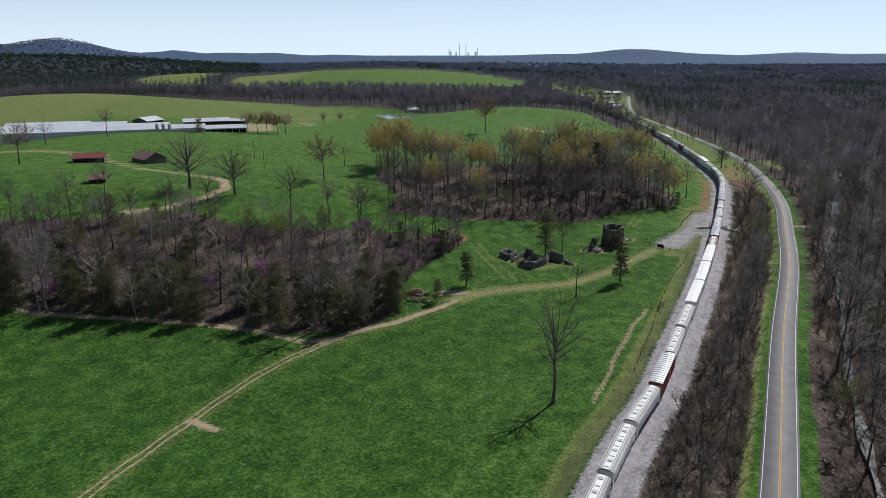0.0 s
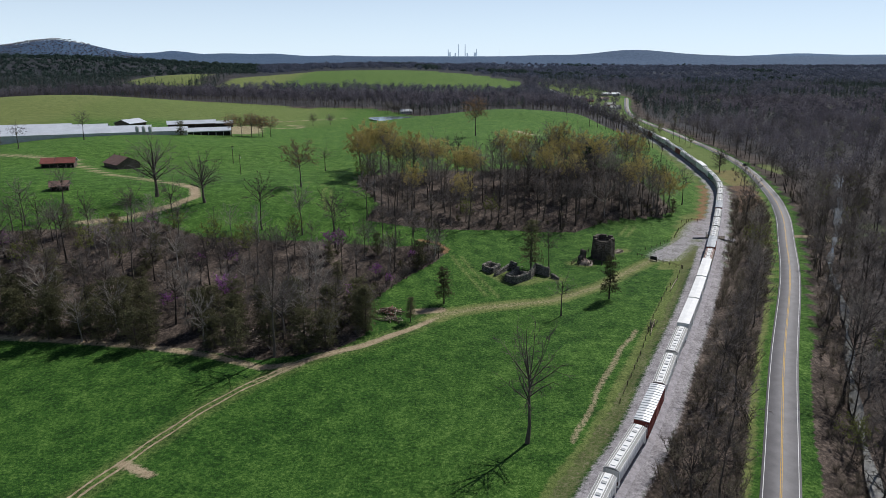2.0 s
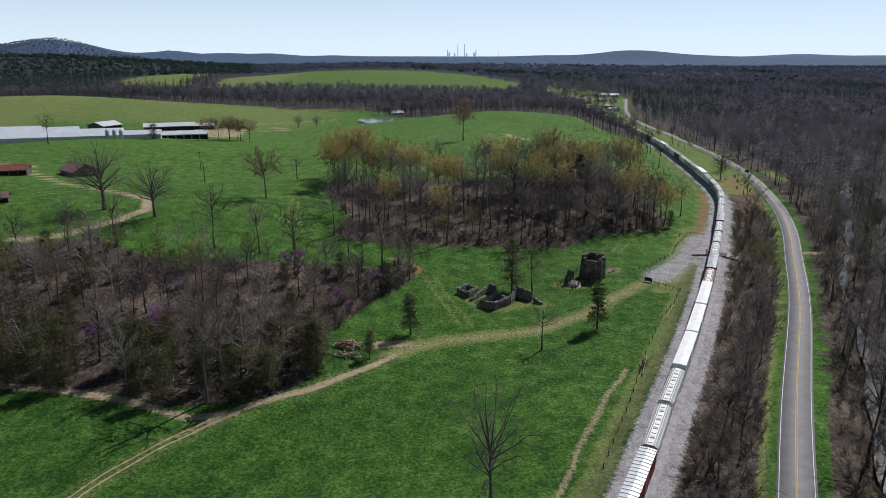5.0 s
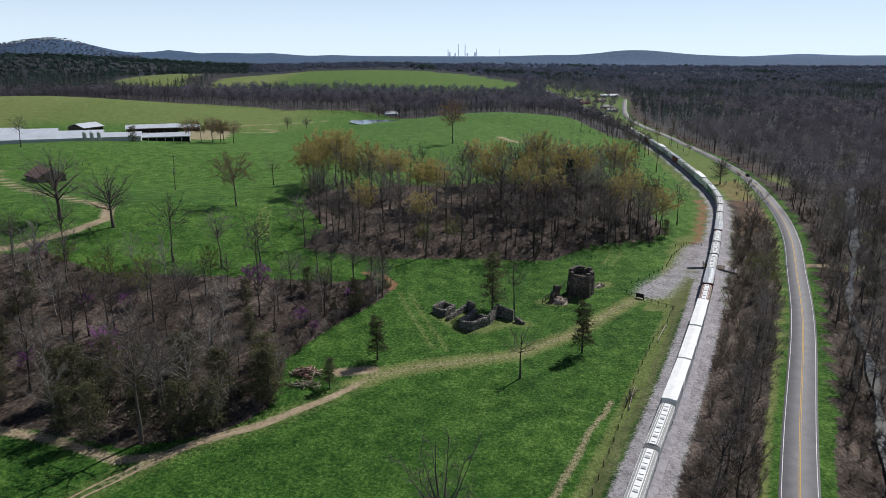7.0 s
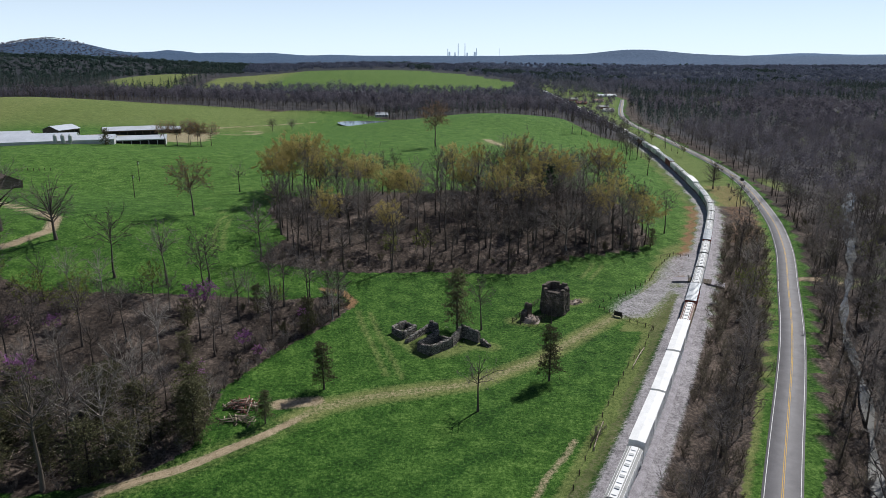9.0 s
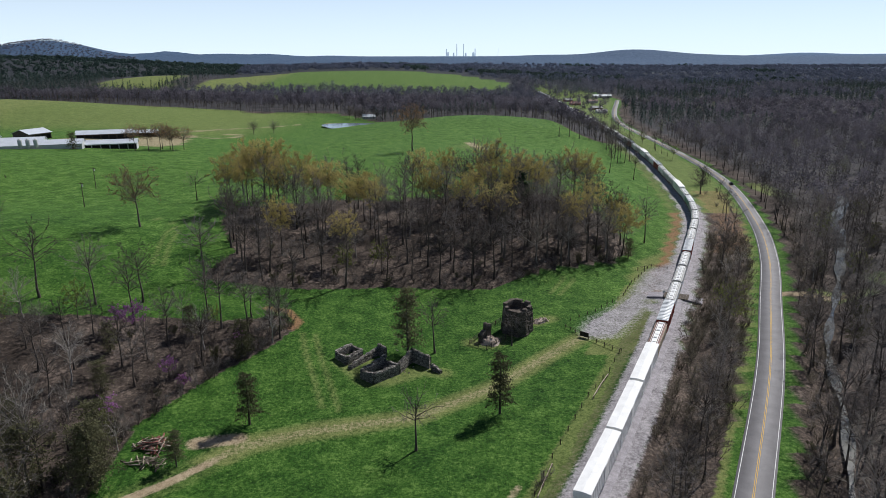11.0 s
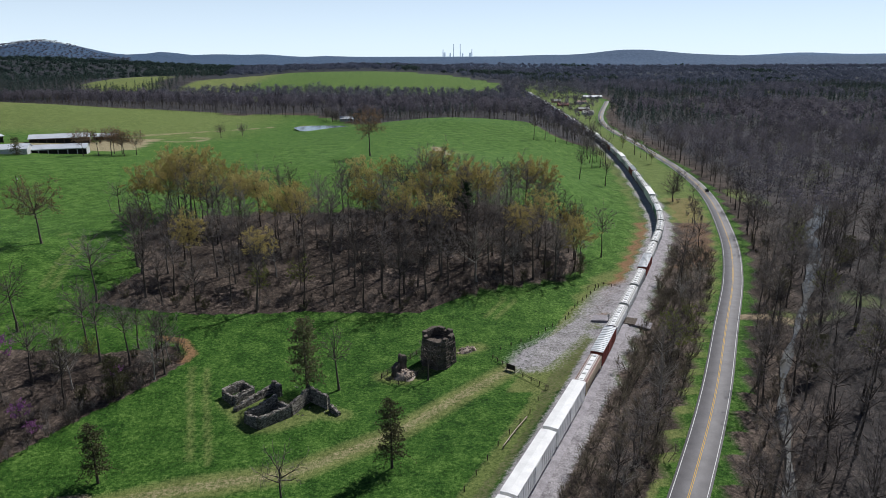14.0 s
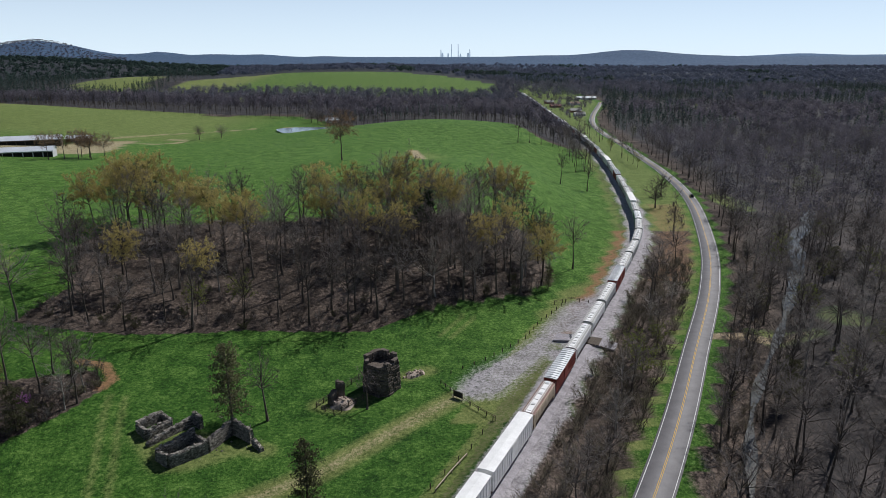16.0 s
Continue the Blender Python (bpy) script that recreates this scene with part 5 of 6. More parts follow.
def box_car(label, side, roof, long=17.4, tall=4.7, ribs=15, door=True):
    """A boxcar with a ribbed roof, ribbed sides and a sliding door."""
    root = tagged(new("box_car"), label, "freight car", "freight train")
    half = long / 2
    cap = [(-1.57, tall - 0.03), (-1.57, tall + 0.05), (0, tall + 0.2), (1.57, tall + 0.05), (1.57, tall - 0.03)]
    rows = ribbed(-half - 0.03, half + 0.03, ribs, 0.08, 1.003, 0.10) if ribs else [(-half - 0.03, 1, 0), (half + 0.03, 1, 0)]
    part("roof", loft(bmesh.new(), cap, rows), roof, root)
    part("body", loft(bmesh.new(), [(-1.52, 1.05), (-1.52, tall - 0.04), (1.52, tall - 0.04), (1.52, 1.05)], ribbed(-half, half, 17, 0.05, 1.035)), side, root)
    if door:
        for x in (-1.62, 1.55):
            part("door", boxes((x, -1.6, 1.2, x + 0.07, 1.6, tall - 0.2)), side, root)
    bm = bmesh.new()
    for s in (-1, 1):
        y = s * (half + 0.04)
        for k in range(7):
            box(bm, 0.9, y - 0.03, 1.3 + k * 0.45, 1.35, y + 0.03, 1.35 + k * 0.45)
        for x in (0.88, 1.33):
            box(bm, x, y - 0.03, 1.2, x + 0.04, y + 0.03, 4.3)
    part("end_ladder", bm, roof, root)
    part("underframe", boxes((-0.35, -half - 0.2, 0.75, 0.35, half + 0.2, 1.06), (-1.3, -2.5, 0.6, -0.5, 2.5, 1.06), (0.5, -2.0, 0.65, 1.3, 1.0, 1.06)), M_DARK, root)
    running_gear(root, long)
    return root


white_hopper = hopper_car("white covered hopper car with a dusty roof and hatches", M_WHITE_STEEL, M_DULL_ROOF)
grey_hopper = hopper_car("pale grey covered hopper car with a row of hatches", M_GREY_STEEL, M_DULL_ROOF, 18.0, 8)
tan_hopper = hopper_car("rust-stained tan covered hopper car", M_TAN, M_RUST_ROOF, 16.0, 6)
green_hopper = hopper_car("pale green covered hopper car", M_GREEN_CAR, M_SILVER, 16.0, 6)
red_box = box_car("brown-red boxcar with a ribbed silver roof", M_RED_CAR, M_SILVER)
reefer = box_car("long white refrigerated boxcar with a plain white roof", M_WHITE_STEEL, M_WHITE_STEEL, 21.8, 5.0, 0)
rail_fine = course(RAIL, 0.5)
rail_fine = rail_fine[rail_fine[:, 1] < 1480]
ZERO = int(np.argmin(np.hypot(rail_fine[:, 0] - 109, rail_fine[:, 1] - 264)))
used_cars = set()


def set_car(kind, long, start):
    """Puts a car on the rails, from start metres along them; returns where the next one begins."""
    i, j = ZERO + int(round(2 * (start + 2.2))), ZERO + int(round(2 * (start + long - 2.2)))
    if i < 0 or j >= len(rail_fine):
        return None
    a, b = rail_fine[i], rail_fine[j]
    m = pose((a[0] + b[0]) / 2, (a[1] + b[1]) / 2, RAIL_TOP, 0, 0, math.degrees(math.atan2(b[1] - a[1], b[0] - a[0])) - 90)
    if kind.name in used_cars:
        copy_thing(kind, m)
    else:
        used_cars.add(kind.name)
        kind.matrix_basis = m
    return start + long


at = 0.0
ahead = [red_box, white_hopper, white_hopper, grey_hopper, red_box, white_hopper, grey_hopper, white_hopper, grey_hopper, green_hopper, white_hopper, reefer, grey_hopper, grey_hopper, white_hopper, red_box] + [white_hopper, grey_hopper, reefer, grey_hopper, white_hopper, red_box, grey_hopper] * 8
PITCH = {white_hopper.name: 19.0, grey_hopper.name: 19.0, tan_hopper.name: 17.0, green_hopper.name: 17.0, red_box.name: 18.4, reefer.name: 22.8}
for kind in ahead:
    at = set_car(kind, PITCH[kind.name], at)
    if at is None:
        break
at = 0.0
for kind in [tan_hopper, reefer, reefer, reefer, white_hopper, white_hopper, red_box, white_hopper, white_hopper, grey_hopper, white_hopper, reefer] + [white_hopper, grey_hopper] * 6:
    at -= PITCH[kind.name]
    if set_car(kind, PITCH[kind.name], at) is None:
        break


# the ruins
def stone_wall(name, x0, y0, x1, y1, tall0, tall1, thick, mat, parent, seed):
    """A broken wall: rough faces, an uneven top that falls from tall0 to tall1, and separate top stones."""
    rng = random.Random(seed)
    long = math.hypot(x1 - x0, y1 - y0)
    ux, uy = (x1 - x0) / long, (y1 - y0) / long
    zb = min(height(x0, y0), height(x1, y1)) - 0.5
    nx, nz = max(3, int(long / 0.5)), 7
    V, F, n = [], [], 0
    tops = [tall0 + (tall1 - tall0) * i / nx + rng.uniform(-0.28, 0.22) for i in range(nx + 1)]
    for side in (-1, 1):
        for k in range(nz + 1):
            for i in range(nx + 1):
                w = thick / 2 * (1.15 - 0.2 * k / nz) + rng.uniform(-0.07, 0.07)
                s = long * i / nx + rng.uniform(-0.08, 0.08)
                V.append((x0 + ux * s - uy * side * w, y0 + uy * s + ux * side * w, zb + (tops[i] + 0.5) * k / nz + (rng.uniform(-0.06, 0.06) if 0 < k < nz else 0)))
    row, face = nx + 1, (nx + 1) * (nz + 1)
    for k in range(nz):
        for i in range(nx):
            a = k * row + i
            F += [(a, a + 1, a + row + 1, a + row), (face + a + 1, face + a, face + a + row, face + a + row + 1)]
        for i in (0, nx):
            a = k * row + i
            F.append((a, a + row, face + a + row, face + a))
    for i in range(nx):
        a = nz * row + i
        F.append((a, a + 1, face + a + 1, face + a))
    wall = mesh(name, V, F, mat, parent)
    for k in range(int(long / 0.7)):
        s = (k + rng.random()) * 0.7
        i = min(nx, int(s / long * nx))
        h = zb + 0.5 + tops[i]
        sx, sy, sz = rng.uniform(0.2, 0.55), thick * rng.uniform(0.3, 0.52), rng.uniform(0.06, 0.18)
        bm = boxes((-sx, -sy, -sz, sx, sy, sz), bevel=0.05)
        stone = part("stone", bm, mat, wall)
        stone.matrix_basis = pose(x0 + ux * s, y0 + uy * s, h, rng.uniform(-8, 8), rng.uniform(-8, 8), math.degrees(math.atan2(uy, ux)) + rng.uniform(-12, 12))
    return wall


ruin = tagged(new("ruined_house"), "roofless ruin of low grey stone walls in grass", "ruin")
for k, row in enumerate((
    (22.0, 248.8, 25.0, 246.2, 2.3, 2.3, 0.8), (25.0, 246.2, 28.2, 250.8, 2.3, 2.2, 0.8), (28.2, 250.8, 25.2, 253.4, 2.2, 2.3, 0.8), (25.2, 253.4, 22.0, 248.8, 2.3, 2.3, 0.8),
    (25.9, 243.8, 32.2, 252.8, 1.3, 2.4, 0.9), (32.2, 252.8, 34.4, 251.2, 3.2, 3.0, 0.9),
    (32.6, 238.2, 38.2, 243.6, 2.9, 2.7, 0.8), (29.4, 240.2, 32.6, 238.2, 2.5, 2.9, 0.8), (29.4, 240.2, 34.6, 246.6, 2.5, 3.4, 0.8), (34.6, 246.6, 38.2, 243.6, 2.2, 2.6, 0.8), (38.2, 243.6, 41.2, 250.6, 2.8, 3.8, 0.8),
    (41.2, 250.6, 46.0, 247.4, 4.2, 2.9, 0.9), (46.4, 246.8, 48.8, 244.6, 1.9, 0.9, 0.9),
)):
    stone_wall("wall", *row, M_STONE, ruin, 400 + k)


def rock(rng, x, y, z, r, mat, parent, name="stone"):
    bm = bmesh.new()
    bmesh.ops.create_icosphere(bm, subdivisions=1, radius=r)
    for v in bm.verts:
        v.co *= rng.uniform(0.7, 1.2)
    ob = part(name, bm, mat, parent)
    ob.matrix_basis = pose(x, y, z, rng.uniform(0, 90), rng.uniform(0, 90), rng.uniform(0, 360)) @ Matrix.Diagonal((1, rng.uniform(0.6, 1), rng.uniform(0.5, 0.9), 1))
    return ob


stone_rng = random.Random(31)
for k in range(34):
    a, r = stone_rng.uniform(0, 6.28), stone_rng.uniform(0.15, 0.4)
    x, y = 36 + 13 * math.cos(a) * stone_rng.uniform(0.4, 1), 248 + 8 * math.sin(a) * stone_rng.uniform(0.4, 1)
    rock(stone_rng, x, y, height(x, y) + r * 0.2, r, M_STONE, ruin)


def furnace(x, y, turn, base, top, tall):
    """The furnace stack: tapering courses of rough blocks, each course set back a little, with a broken rim."""
    rng = random.Random(77)
    root = tagged(new("furnace_stack"), "tapering ruined stone furnace stack with a broken rim", "ruin")
    root.matrix_basis = pose(x, y, height(x, y) - 0.3, 0, 0, turn)
    courses = 13
    part("core", disc(bmesh.new(), top - 0.7, tall - 2.4, pose(0, 0, (tall - 2.4) / 2), 12), M_WARM_STONE, root)
    for c in range(courses):
        z0, z1 = tall * c / courses, tall * (c + 1) / courses
        half = base + (top - base) * c / courses
        for side in range(8):
            face = half * (1.0 if side % 2 == 0 else 1.12)
            reach = half * (0.62 if side % 2 == 0 else 0.34)
            broken = courses - 1.4 + 1.3 * math.sin(side * 0.9 + 0.6)
            s = -reach
            while s < reach - 0.15:
                w = min(rng.uniform(0.6, 1.5), reach - s)
                worn = c + rng.uniform(-0.5, 0.5) > broken
                arch = side == 0 and abs(s + w / 2) < 1.4 and c < 5
                if not worn and not arch:
                    out = rng.uniform(-0.16, 0.14)
                    bm = boxes((s + 0.015, face - 1.1, z0 + 0.015, s + w - 0.015, face + out, z1 - rng.uniform(0.01, 0.06)), bevel=0.07)
                    b = part("stone_block", bm, M_WARM_STONE, root)
                    b.matrix_basis = pose(0, 0, 0, 0, 0, 45 * side + rng.uniform(-1.5, 1.5))
                s += w
    return root


furnace(70.4, 271.6, -34, 4.0, 3.5, 8.8)


def mound(name, x, y, wx, wy, tall, turn, mat, label, seed):
    """A heap of rubble: an uneven low hill with loose stones on it."""
    rng = random.Random(seed)
    root = tagged(new(name), label, "rubble")
    root.matrix_basis = pose(x, y, height(x, y) - 0.2, 0, 0, turn)
    V, F, n = [], [], 16
    rings = 6
    for k in range(rings + 1):
        f = k / rings
        for i in range(n):
            a = 2 * math.pi * i / n
            r = (1 - f) * rng.uniform(0.82, 1.12)
            V.append((wx * r * math.cos(a), wy * r * math.sin(a), tall * (1 - (1 - f) ** 2) * rng.uniform(0.85, 1.1)))
    for k in range(rings):
        for i in range(n):
            j = (i + 1) % n
            F.append((k * n + i, k * n + j, (k + 1) * n + j, (k + 1) * n + i))
    mesh("mound_body", V, F, mat, root)
    for k in range(26):
        a, f = rng.uniform(0, 6.28), rng.uniform(0.1, 1.0)
        rock(rng, wx * f * math.cos(a), wy * f * math.sin(a), tall * (1 - f * f) + 0.05, rng.uniform(0.2, 0.55), mat, root)
    return root


mound("rubble_mound", 62.2, 263.6, 3.2, 2.6, 1.7, 20, M_RUBBLE, "mound of pale fallen furnace stone inside a fence", 41)
mound("rubble_mound", 78.0, 278.0, 3.3, 1.8, 1.2, 35, M_RUBBLE, "low rubble heap beside the furnace stack", 42)
pillar = tagged(new("stone_pillar"), "leaning remnant of a stone wall on the rubble", "ruin")
for k, row in enumerate(((60.6, 265.2, 62.2, 266.0, 5.0, 4.6, 1.5), (59.4, 263.0, 60.6, 265.0, 2.2, 3.4, 1.2))):
    stone_wall("wall", *row, M_WARM_STONE, pillar, 430 + k)


def fence(label, points, gap, tall, rails, post=0.09, rail=0.05, name="fence", mat=M_FENCE):
    """Posts with level rails between them, along a line on the land."""
    root = tagged(new(name), label, "fence")
    rng = random.Random(len(points) * 7 + int(gap * 10))
    spots = []
    for (x0, y0), (x1, y1) in zip(points, points[1:]):
        n = max(1, round(math.hypot(x1 - x0, y1 - y0) / gap))
        spots += [(x0 + (x1 - x0) * k / n, y0 + (y1 - y0) * k / n) for k in range(n)]
    spots.append(points[-1])
    for x, y in spots:
        p = part("post", boxes((-post, -post, -0.4, post, post, tall), bevel=0.015), mat, root)
        p.matrix_basis = pose(x, y, height(x, y), rng.uniform(-3, 3), rng.uniform(-3, 3), rng.uniform(0, 90))
    for (x0, y0), (x1, y1) in zip(spots, spots[1:]):
        for k in range(rails):
            z = tall * (0.92 - 0.30 * k)
            V, F = [], []
            tube((x0, y0, height(x0, y0) + z), (x1, y1, height(x1, y1) + z + rng.uniform(-0.04, 0.04)), rail, rail, 4, V, F)
            mesh("rail", [tuple(v) for v in V], F, mat, root)
    return root


fence("dark wooden rail fence round the furnace rubble", [(56.5, 262.0), (61.5, 270.5), (66.0, 277.5)], 2.4, 1.4, 3)
fence("dark wooden rail fence round the furnace rubble", [(56.5, 262.0), (61.0, 258.8), (68.0, 267.5)], 2.4, 1.4, 3)
fence("low wooden post and rail fence beside the gravel lot", [(89.5, 264.5), (93, 260), (96.5, 256)], 2.6, 1.3, 2)
fence("low wooden post and rail fence beside the gravel lot", [(84.5, 273), (88, 267.5)], 2.6, 1.3, 2)
fence("line of short wooden posts beside the gravel lot", [(87, 278.5), (96, 286), (108, 300), (114, 313), (118, 319), (124, 329)], 3.6, 1.1, 0, 0.11)
fence("wooden post and rail fence at the gravel lot's end", [(120, 327), (126, 331), (131, 328)], 3.0, 1.3, 2)
fence("thin wire fence with wooden posts along the railway", [(48, 155), (60, 181), (66, 195), (71, 207), (83, 232), (91, 245), (96, 256)], 5.2, 1.2, 2, 0.08, 0.015)
fence("wooden fence posts beside the barns", [(-182, 402), (-160, 408)], 2.6, 1.4, 0, 0.12)
fence("pale fallen fence rails along the railway", [(84, 231), (87, 237), (90, 242.5)], 3.0, 0.7, 1, 0.1, 0.12, mat=M_LOG)
fence("pale fallen fence rails along the railway", [(66.5, 194), (68, 198), (70.5, 204)], 3.0, 0.8, 1, 0.1, 0.1, mat=M_LOG)

sign = tagged(new("notice_board"), "dark framed notice board on two posts beside the gravel", "sign")
sign.matrix_basis = pose(88.6, 265.8, height(88.6, 265.8), 0, 0, -38)
part("board", boxes((-1.3, -0.06, 0.5, 1.3, 0.06, 1.9), bevel=0.02), M_DARK, sign)
for x in (-1.2, 1.2):
    part("post", boxes((x - 0.08, -0.14, -0.4, x + 0.08, -0.061, 2.0), bevel=0.01), M_FENCE, sign)


def log_pile(x, y, wx, wy, count, seed, mat, label):
    """Felled logs and limbs thrown on a heap."""
    rng = random.Random(seed)
    root = tagged(new("log_pile"), label, "log pile")
    z0 = height(x, y)
    for k in range(count):
        a, f = rng.uniform(0, 6.28), rng.random() ** 0.7
        px, py = x + wx * f * math.cos(a), y + wy * f * math.sin(a)
        t, long, r = rng.uniform(0, 6.28), rng.uniform(0.8, 3.2), rng.uniform(0.05, 0.17)
        z = height(px, py) + 0.15 + 1.5 * (1 - f) * rng.uniform(0.3, 1.0)
        d = Vector((math.cos(t), math.sin(t), rng.gauss(0, 0.15))) * long / 2
        V, F = [], []
        tube(Vector((px, py, z)) - d, Vector((px, py, z)) + d, r, r * 0.7, 7, V, F)
        V += [Vector((px, py, z)) - d, Vector((px, py, z)) + d]
        for i in range(7):
            F += [(i, len(V) - 2, (i + 1) % 7), (7 + i, 7 + (i + 1) % 7, len(V) - 1)]
        mesh("log", [tuple(v) for v in V], F, rng.choice((mat, M_OLD_WOOD, M_LOG)), root)
    return root


log_pile(-8.5, 209.5, 4.2, 2.6, 110, 51, M_RED_ROOF, "pile of split logs and reddish boards beside the trail")
log_pile(-8.0, 204.0, 4.0, 2.0, 50, 54, M_OLD_WOOD, "rough pile of dark limbs beside the trail")
log_pile(-27, 194, 5.5, 4.5, 90, 52, M_LOG, "scattered pale logs under the trees")
log_pile(-45, 191, 5.5, 4.0, 90, 53, M_OLD_WOOD, "heap of felled limbs at the wood's edge")


def farm_building(name, label, x, y, turn, wide, long, eaves, ridge, wall, roof, openings=0, category="barn", overhang=0.6, windows=0, lift=0.0):
    """A gabled farm building: four walls with thickness, two roof slopes, dark open bays along one side."""
    root = tagged(new(name), label, category)
    corners = [(x + math.cos(radians(turn)) * a * long / 2 - math.sin(radians(turn)) * b * wide / 2, y + math.sin(radians(turn)) * a * long / 2 + math.cos(radians(turn)) * b * wide / 2) for a in (-1, 1) for b in (-1, 1)]
    zs = [height(*c) for c in corners] + [height(x, y)]
    floor = (float(np.mean(zs)) + max(zs)) / 2 + lift
    root.matrix_basis = pose(x, y, floor, 0, 0, turn)
    low = min(zs) - floor - 0.5
    h, w = long / 2, wide / 2
    if openings:
        n, bay = openings, long / openings
        bm = bmesh.new()
        for k in range(n + 1):
            box(bm, max(-h, -h + k * bay - 0.25), -w, low, min(h, -h + k * bay + 0.25), -w + 0.25, eaves)
        box(bm, -h, -w, eaves * 0.72, h, -w + 0.2, eaves)
        part("front_wall", bm, wall, root)
        # added near-black panel that stands for the shade inside the bays
        part("inner_shade", boxes((-h + 0.3, -w + 1.2, low, h - 0.3, -w + 1.4, eaves)), M_SHADE, root)
    else:
        part("front_wall", boxes((-h, -w, low, h, -w + 0.25, eaves)), wall, root)
    part("back_wall", boxes((-h, w - 0.25, low, h, w, eaves)), wall, root)
    for s in (-1, 1):
        bm = bmesh.new()
        x0, x1 = (-h + 0.003, -h + 0.25) if s < 0 else (h - 0.25, h - 0.003)
        ring = [(-w + 0.26, low), (w - 0.26, low), (w - 0.26, eaves), (0, ridge - 0.1), (-w + 0.26, eaves)]
        a = [bm.verts.new((x0, q, z)) for q, z in ring]
        b = [bm.verts.new((x1, q, z)) for q, z in ring]
        bm.faces.new(a), bm.faces.new(b[::-1])
        for i in range(5):
            j = (i + 1) % 5
            bm.faces.new((a[j], a[i], b[i], b[j]))
        part("gable_wall", bm, wall, root)
    for s in (-1, 1):
        bm = bmesh.new()
        drop = (ridge - eaves) / w * overhang
        ring = [(0, ridge), (s * (w + overhang), eaves - drop), (s * (w + overhang), eaves - drop + 0.14), (0, ridge + 0.16)]
        a = [bm.verts.new((-h - overhang, q, z)) for q, z in ring]
        b = [bm.verts.new((h + overhang, q, z)) for q, z in ring]
        bm.faces.new(a), bm.faces.new(b[::-1])
        for i in range(4):
            j = (i + 1) % 4
            bm.faces.new((a[j], a[i], b[i], b[j]))
        part("roof_slope", bm, roof[0 if s < 0 else 1] if isinstance(roof, tuple) else roof, root)
    for k in range(windows):
        q = -h + (k + 0.5) * long / windows
        part("window", boxes((q - 0.5, -w - 0.03, 1.0, q + 0.5, -w + 0.02, 2.2)), M_GLASS, root)
    return root


farm_building("barn", "low barn with rusty red roof beside the farm track", -190, 364, 18, 9, 15, 2.6, 4.6, M_OLD_WOOD, (M_RED_ROOF, M_WHITE_ROOF), 4)
farm_building("barn", "brown weathered barn with a steep rusted gable roof", -161, 371, -40, 12, 15, 2.4, 5.6, M_OLD_WOOD, (M_RUST_ROOF, M_RUST_ROOF))
farm_building("shed", "small collapsing board shed in the pasture", -151.5, 294, 25, 5, 6.5, 2.0, 3.6, M_OLD_WOOD, (M_RUST_ROOF, M_OLD_WOOD), 2, "shed")
for k, (x, y, long) in enumerate(((-252, 497, 150), (-270, 515, 120), (-292, 534, 84), (-318, 555, 60))):
    farm_building("poultry_house", "long low poultry house with a white metal roof", x, y, 19, 14, long, 2.6, 4.8, M_PALE_WALL, M_WHITE_ROOF, 0, "poultry house", 0.5, 0, 1.6)
farm_building("poultry_house", "low white-roofed farm shed with dark open bays", -170, 534, 19, 12, 32, 2.6, 4.6, M_PALE_WALL, M_WHITE_ROOF, 6, "poultry house", 0.6)
farm_building("machine_shed", "open machine shed with a pale roof and dark gable", -250, 582, 70, 16, 18, 4.2, 6.8, M_OLD_WOOD, (M_WHITE_ROOF, M_WHITE_ROOF), 4, "shed", 0.8)
farm_building("machine_shed", "long open cattle shed with a white metal roof", -207, 602, 22, 13, 38, 3.4, 5.6, M_OLD_WOOD, M_WHITE_ROOF, 7, "shed", 0.8)
farm_building("machine_shed", "small shed with a white metal roof", -190, 634, 15, 10, 16, 3.4, 5.0, M_OLD_WOOD, M_WHITE_ROOF, 3, "shed", 0.8)


def feed_silo(x, y):
    root = tagged(new("feed_silo"), "small galvanised feed silo beside the poultry house", "silo", "feed silos")
    root.matrix_basis = pose(x, y, height(x, y))
    bm = disc(bmesh.new(), 1.2, 3.2, pose(0, 0, 3.8), 18)
    part("tank", bm, M_GREY_STEEL, root)
    bm = bmesh.new()
    bmesh.ops.create_cone(bm, cap_ends=True, segments=18, radius1=1.25, radius2=0.25, depth=1.0, matrix=pose(0, 0, 5.9))
    part("lid", bm, M_GREY_STEEL, root)
    bm = bmesh.new()
    bmesh.ops.create_cone(bm, cap_ends=True, segments=18, radius1=0.3, radius2=1.2, depth=1.5, matrix=pose(0, 0, 1.45))
    part("cone", bm, M_SILVER, root)
    for k in range(4):
        a = k * math.pi / 2 + 0.7
        part("leg", boxes((1.15 * math.cos(a) - 0.07, 1.15 * math.sin(a) - 0.07, -0.3, 1.15 * math.cos(a) + 0.07, 1.15 * math.sin(a) + 0.07, 2.4)), M_GREY_STEEL, root)


for x, y in ((-209, 501), (-205, 502.4), (-201, 503.8)):
    feed_silo(x, y)


def utility_pole(x, y, tall=9.0, turn=30):
    root = tagged(new("utility_pole"), "wooden utility pole with a crossarm in the pasture", "utility pole", "utility poles")
    root.matrix_basis = pose(x, y, height(x, y), 0, 0, turn)
    V, F = [], []
    tube((0, 0, -0.5), (0, 0, tall), 0.17, 0.11, 8, V, F)
    mesh("pole", [tuple(v) for v in V], F, M_FENCE, root)
    part("crossarm", boxes((-0.9, 0.12, tall - 0.8, 0.9, 0.24, tall - 0.65)), M_FENCE, root)
    bm = disc(bmesh.new(), 0.24, 0.8, pose(0.32, 0, tall - 1.5), 10)
    part("transformer", bm, M_GREY_STEEL, root)


utility_pole(-93, 351, 10)
utility_pole(-109, 392, 10)

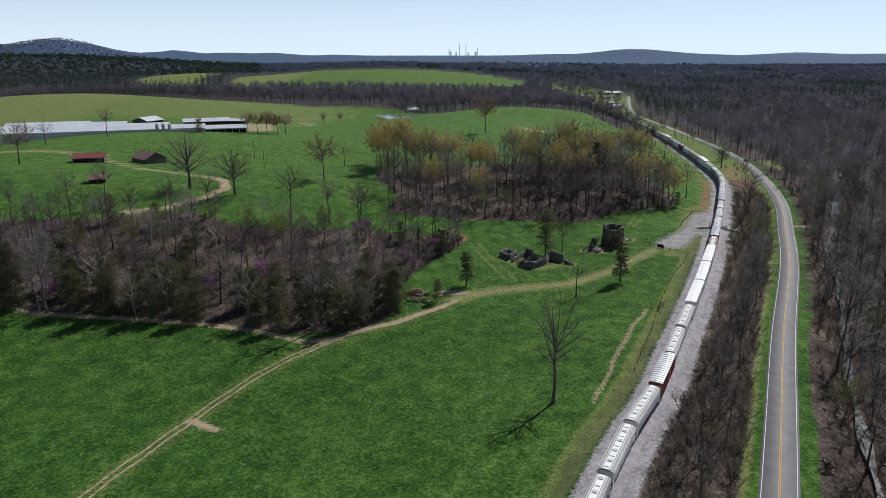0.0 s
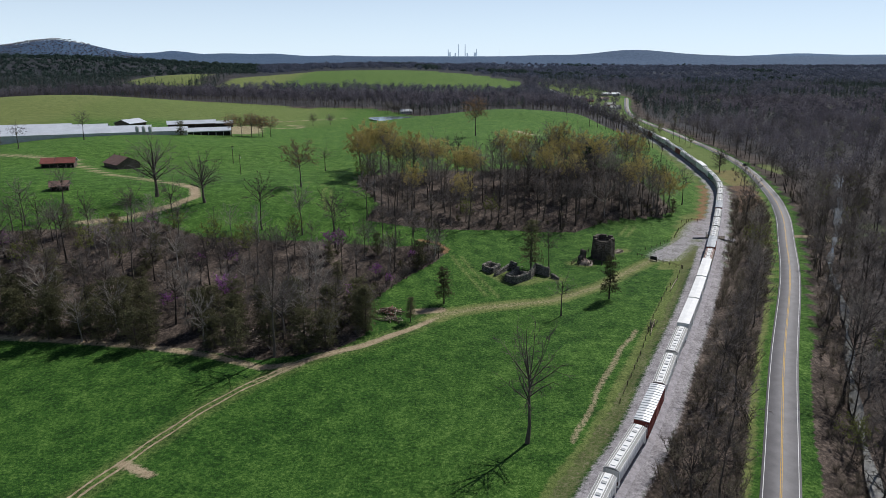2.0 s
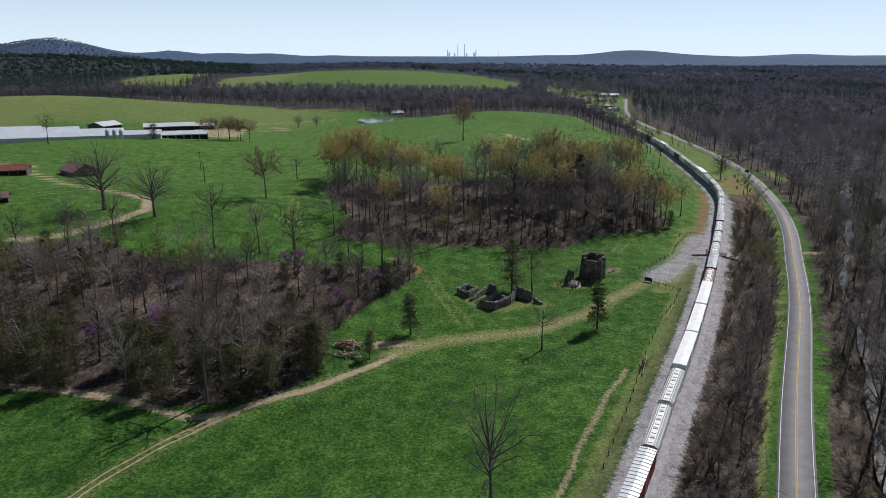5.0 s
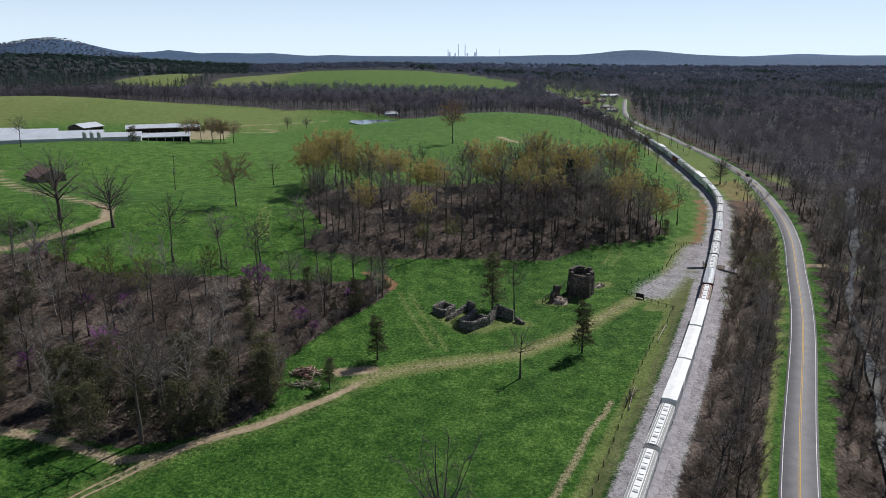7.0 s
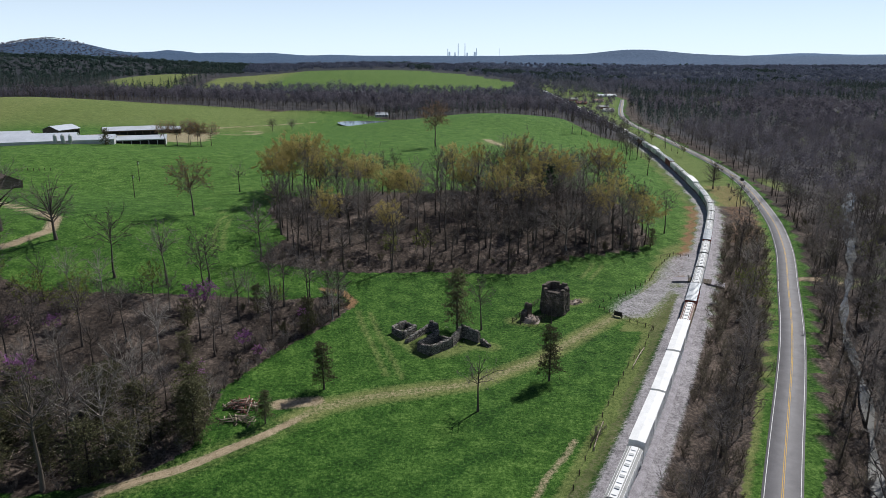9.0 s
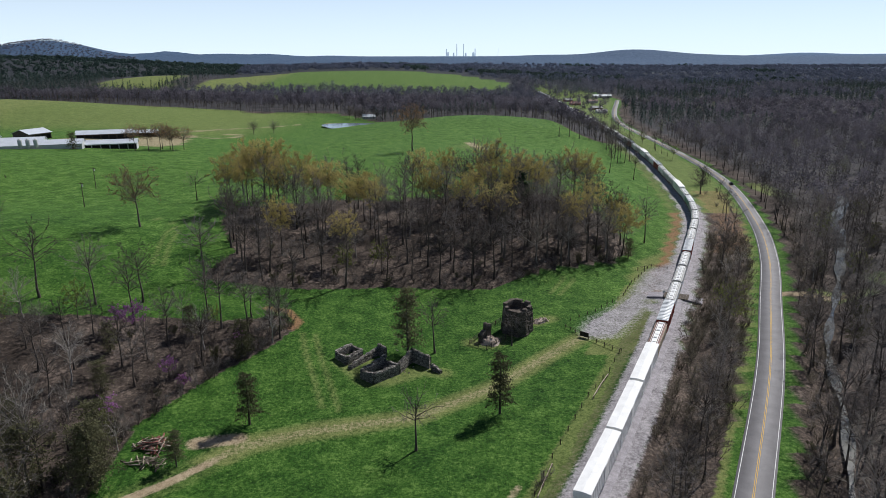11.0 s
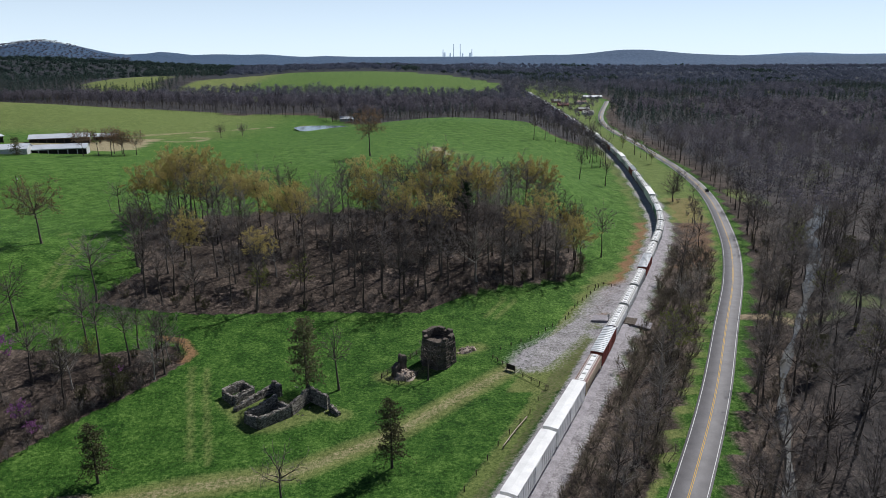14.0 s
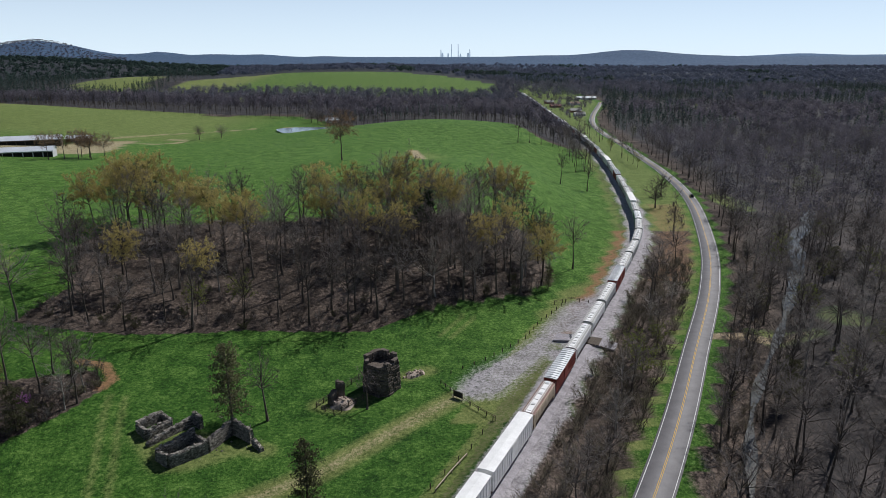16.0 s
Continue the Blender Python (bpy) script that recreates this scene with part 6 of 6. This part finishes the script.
# the farm crossing of the railway
cx, cy = 124.5, 297.0
ci = int(np.argmin(np.hypot(rail_line[:, 0] - cx, rail_line[:, 1] - cy)))
cway = rail_line[ci + 1] - rail_line[ci - 1]
crossing = tagged(new("railway_crossing"), "dark timber planks of a farm crossing over the track", "crossing", kind="structure")
crossing.matrix_basis = pose(rail_line[ci][0], rail_line[ci][1], 0, 0, 0, math.degrees(math.atan2(cway[1], cway[0])) - 90)
for k in range(9):
    x = -3.4 + k * 0.85
    if abs(abs(x + 0.4) - 0.72) > 0.25:
        part("plank", boxes((x, -2.6, 1.06, x + 0.78, 2.6, 1.24), bevel=0.02), M_TIE, crossing)
for side in (-1, 1):
    part("ramp", prism(bmesh.new(), [(side * 3.45, 1.22), (side * 3.45, 0.2), (side * 8.5, 0.2), (side * 8.5, 0.5)], -2.5, 2.5), M_BALLAST, crossing)
signal = tagged(new("crossing_sign"), "thin dark crossing post with crossed boards", "sign")
signal.matrix_basis = pose(rail_line[ci][0] - 4.6, rail_line[ci][1] - 2.6, 0.5, 0, 0, -28)
V, F = [], []
tube((0, 0, -0.4), (0, 0, 3.4), 0.07, 0.06, 8, V, F)
mesh("post", [tuple(v) for v in V], F, M_DARK, signal)
for a in (45, -45):
    b = part("board", boxes((-0.6, -0.1 if a > 0 else -0.13, -0.1, 0.6, -0.07 if a > 0 else -0.1, 0.1)), M_GREY_STEEL, signal)
    b.matrix_basis = pose(0, 0, 2.9, 0, a, 0)

# the car on the road
car_x, car_y = float(np.interp(496, road_line[:, 1], road_line[:, 0])) + 1.6, 496
car = tagged(new("car"), "black saloon car driving on the road", "car")
car.matrix_basis = pose(car_x, car_y, 0.135, 0, 0, -11)
bm = prism(bmesh.new(), [(-0.9, 0.3), (-0.92, 0.75), (-0.85, 0.95), (0.85, 0.95), (0.92, 0.75), (0.9, 0.3)], -2.3, 2.3)
part("body", bm, M_CAR, car)
bm = bmesh.new()
bmesh.ops.create_cone(bm, cap_ends=True, segments=4, radius1=1.2, radius2=0.9, depth=0.55, matrix=Matrix.Translation((0, -0.2, 1.22)) @ Matrix.Diagonal((1, 1.75, 1, 1)) @ pose(0, 0, 0, 0, 0, 45))
cabin = part("cabin", bm, M_GLASS, car)
part("roof", boxes((-0.62, -1.25, 1.49, 0.62, 0.85, 1.53)), M_CAR, cabin)
for x in (-0.86, 0.86):
    for y in (-1.4, 1.4):
        w = part("wheel", disc(bmesh.new(), 0.33, 0.2, pose(x, y, 0.33, 0, 90, 0)), M_DARK, car)

# houses down the line
for x, y, turn, w, l, roof, wall in ((248, 1165, 10, 9, 16, M_RED_ROOF, M_BRICK), (256, 1015, 5, 9, 14, M_DULL_ROOF, M_PALE_WALL), (262, 1075, 0, 9, 15, M_DULL_ROOF, M_BRICK), (285, 1215, 15, 10, 16, M_RUST_ROOF, M_PALE_WALL), (250, 1245, 10, 9, 14, M_DULL_ROOF, M_BRICK), (330, 1352, 8, 12, 34, M_WHITE_ROOF, M_PALE_WALL)):
    farm_building("house", "single-storey house with a gabled roof among trees", x, y, turn, w, l, 2.8, 5.2, wall, roof, 0, "house", 0.5, 4)

farm_building("house", "small white farmhouse among bare trees at the pasture's edge", -38, 862, 12, 8, 14, 2.8, 5.0, M_PALE_WALL, M_WHITE_ROOF, 0, "house", 0.5, 4)
for x, y in ((-52, 852), (-46, 846), (-28, 850), (-20, 858), (-60, 860)):
    plant(oak, x, y, 0.75, "trees round the white farmhouse")
# the pond
pv = [(-44 + 27 * math.cos(a) * (1 + 0.15 * math.sin(3 * a)), 752 + 30 * math.sin(a) * (1 + 0.1 * math.cos(2 * a)), 0) for a in np.linspace(0, 2 * math.pi, 40, endpoint=False)]
pond_z = sorted(height(x, y) for x, y, _ in pv)[20] + 0.3
bm = bmesh.new()
bm.faces.new([bm.verts.new((x, y, pond_z)) for x, y, _ in pv])
pond = part("farm_pond", bm, M_POND, None)
tagged(pond, "small still pond in the far pasture", "pond", kind="structure")

# the power station on the horizon
plant_root = tagged(new("power_station"), "power station with tall chimneys on the horizon, glowing pale for haze", "power station")
for px, tall, r in ((-20, 92, 4), (24, 92, 4), (-88, 58, 5), (-76, 40, 9), (100, 62, 5), (88, 38, 10), (-40, 36, 9), (40, 34, 9), (250, 62, 1.2)):
    V, F = [], []
    tube((130 + px, 4720, 20), (130 + px, 4720, 48 + tall), r, r * 0.7, 10, V, F)
    top = len(V)
    V.append(Vector((130 + px, 4720, 48 + tall)))
    for i in range(10):
        F.append((10 + i, 10 + (i + 1) % 10, top))
    mesh("chimney", [tuple(v) for v in V], F, M_HAZE_GLOW_CONCRETE, plant_root)
part("boiler_house", boxes((40, 4700, 20, 66, 4760, 62), (92, 4705, 20, 112, 4750, 58), (150, 4705, 20, 172, 4750, 60), (205, 4700, 20, 238, 4760, 62)), M_HAZE_GLOW_CONCRETE, plant_root)
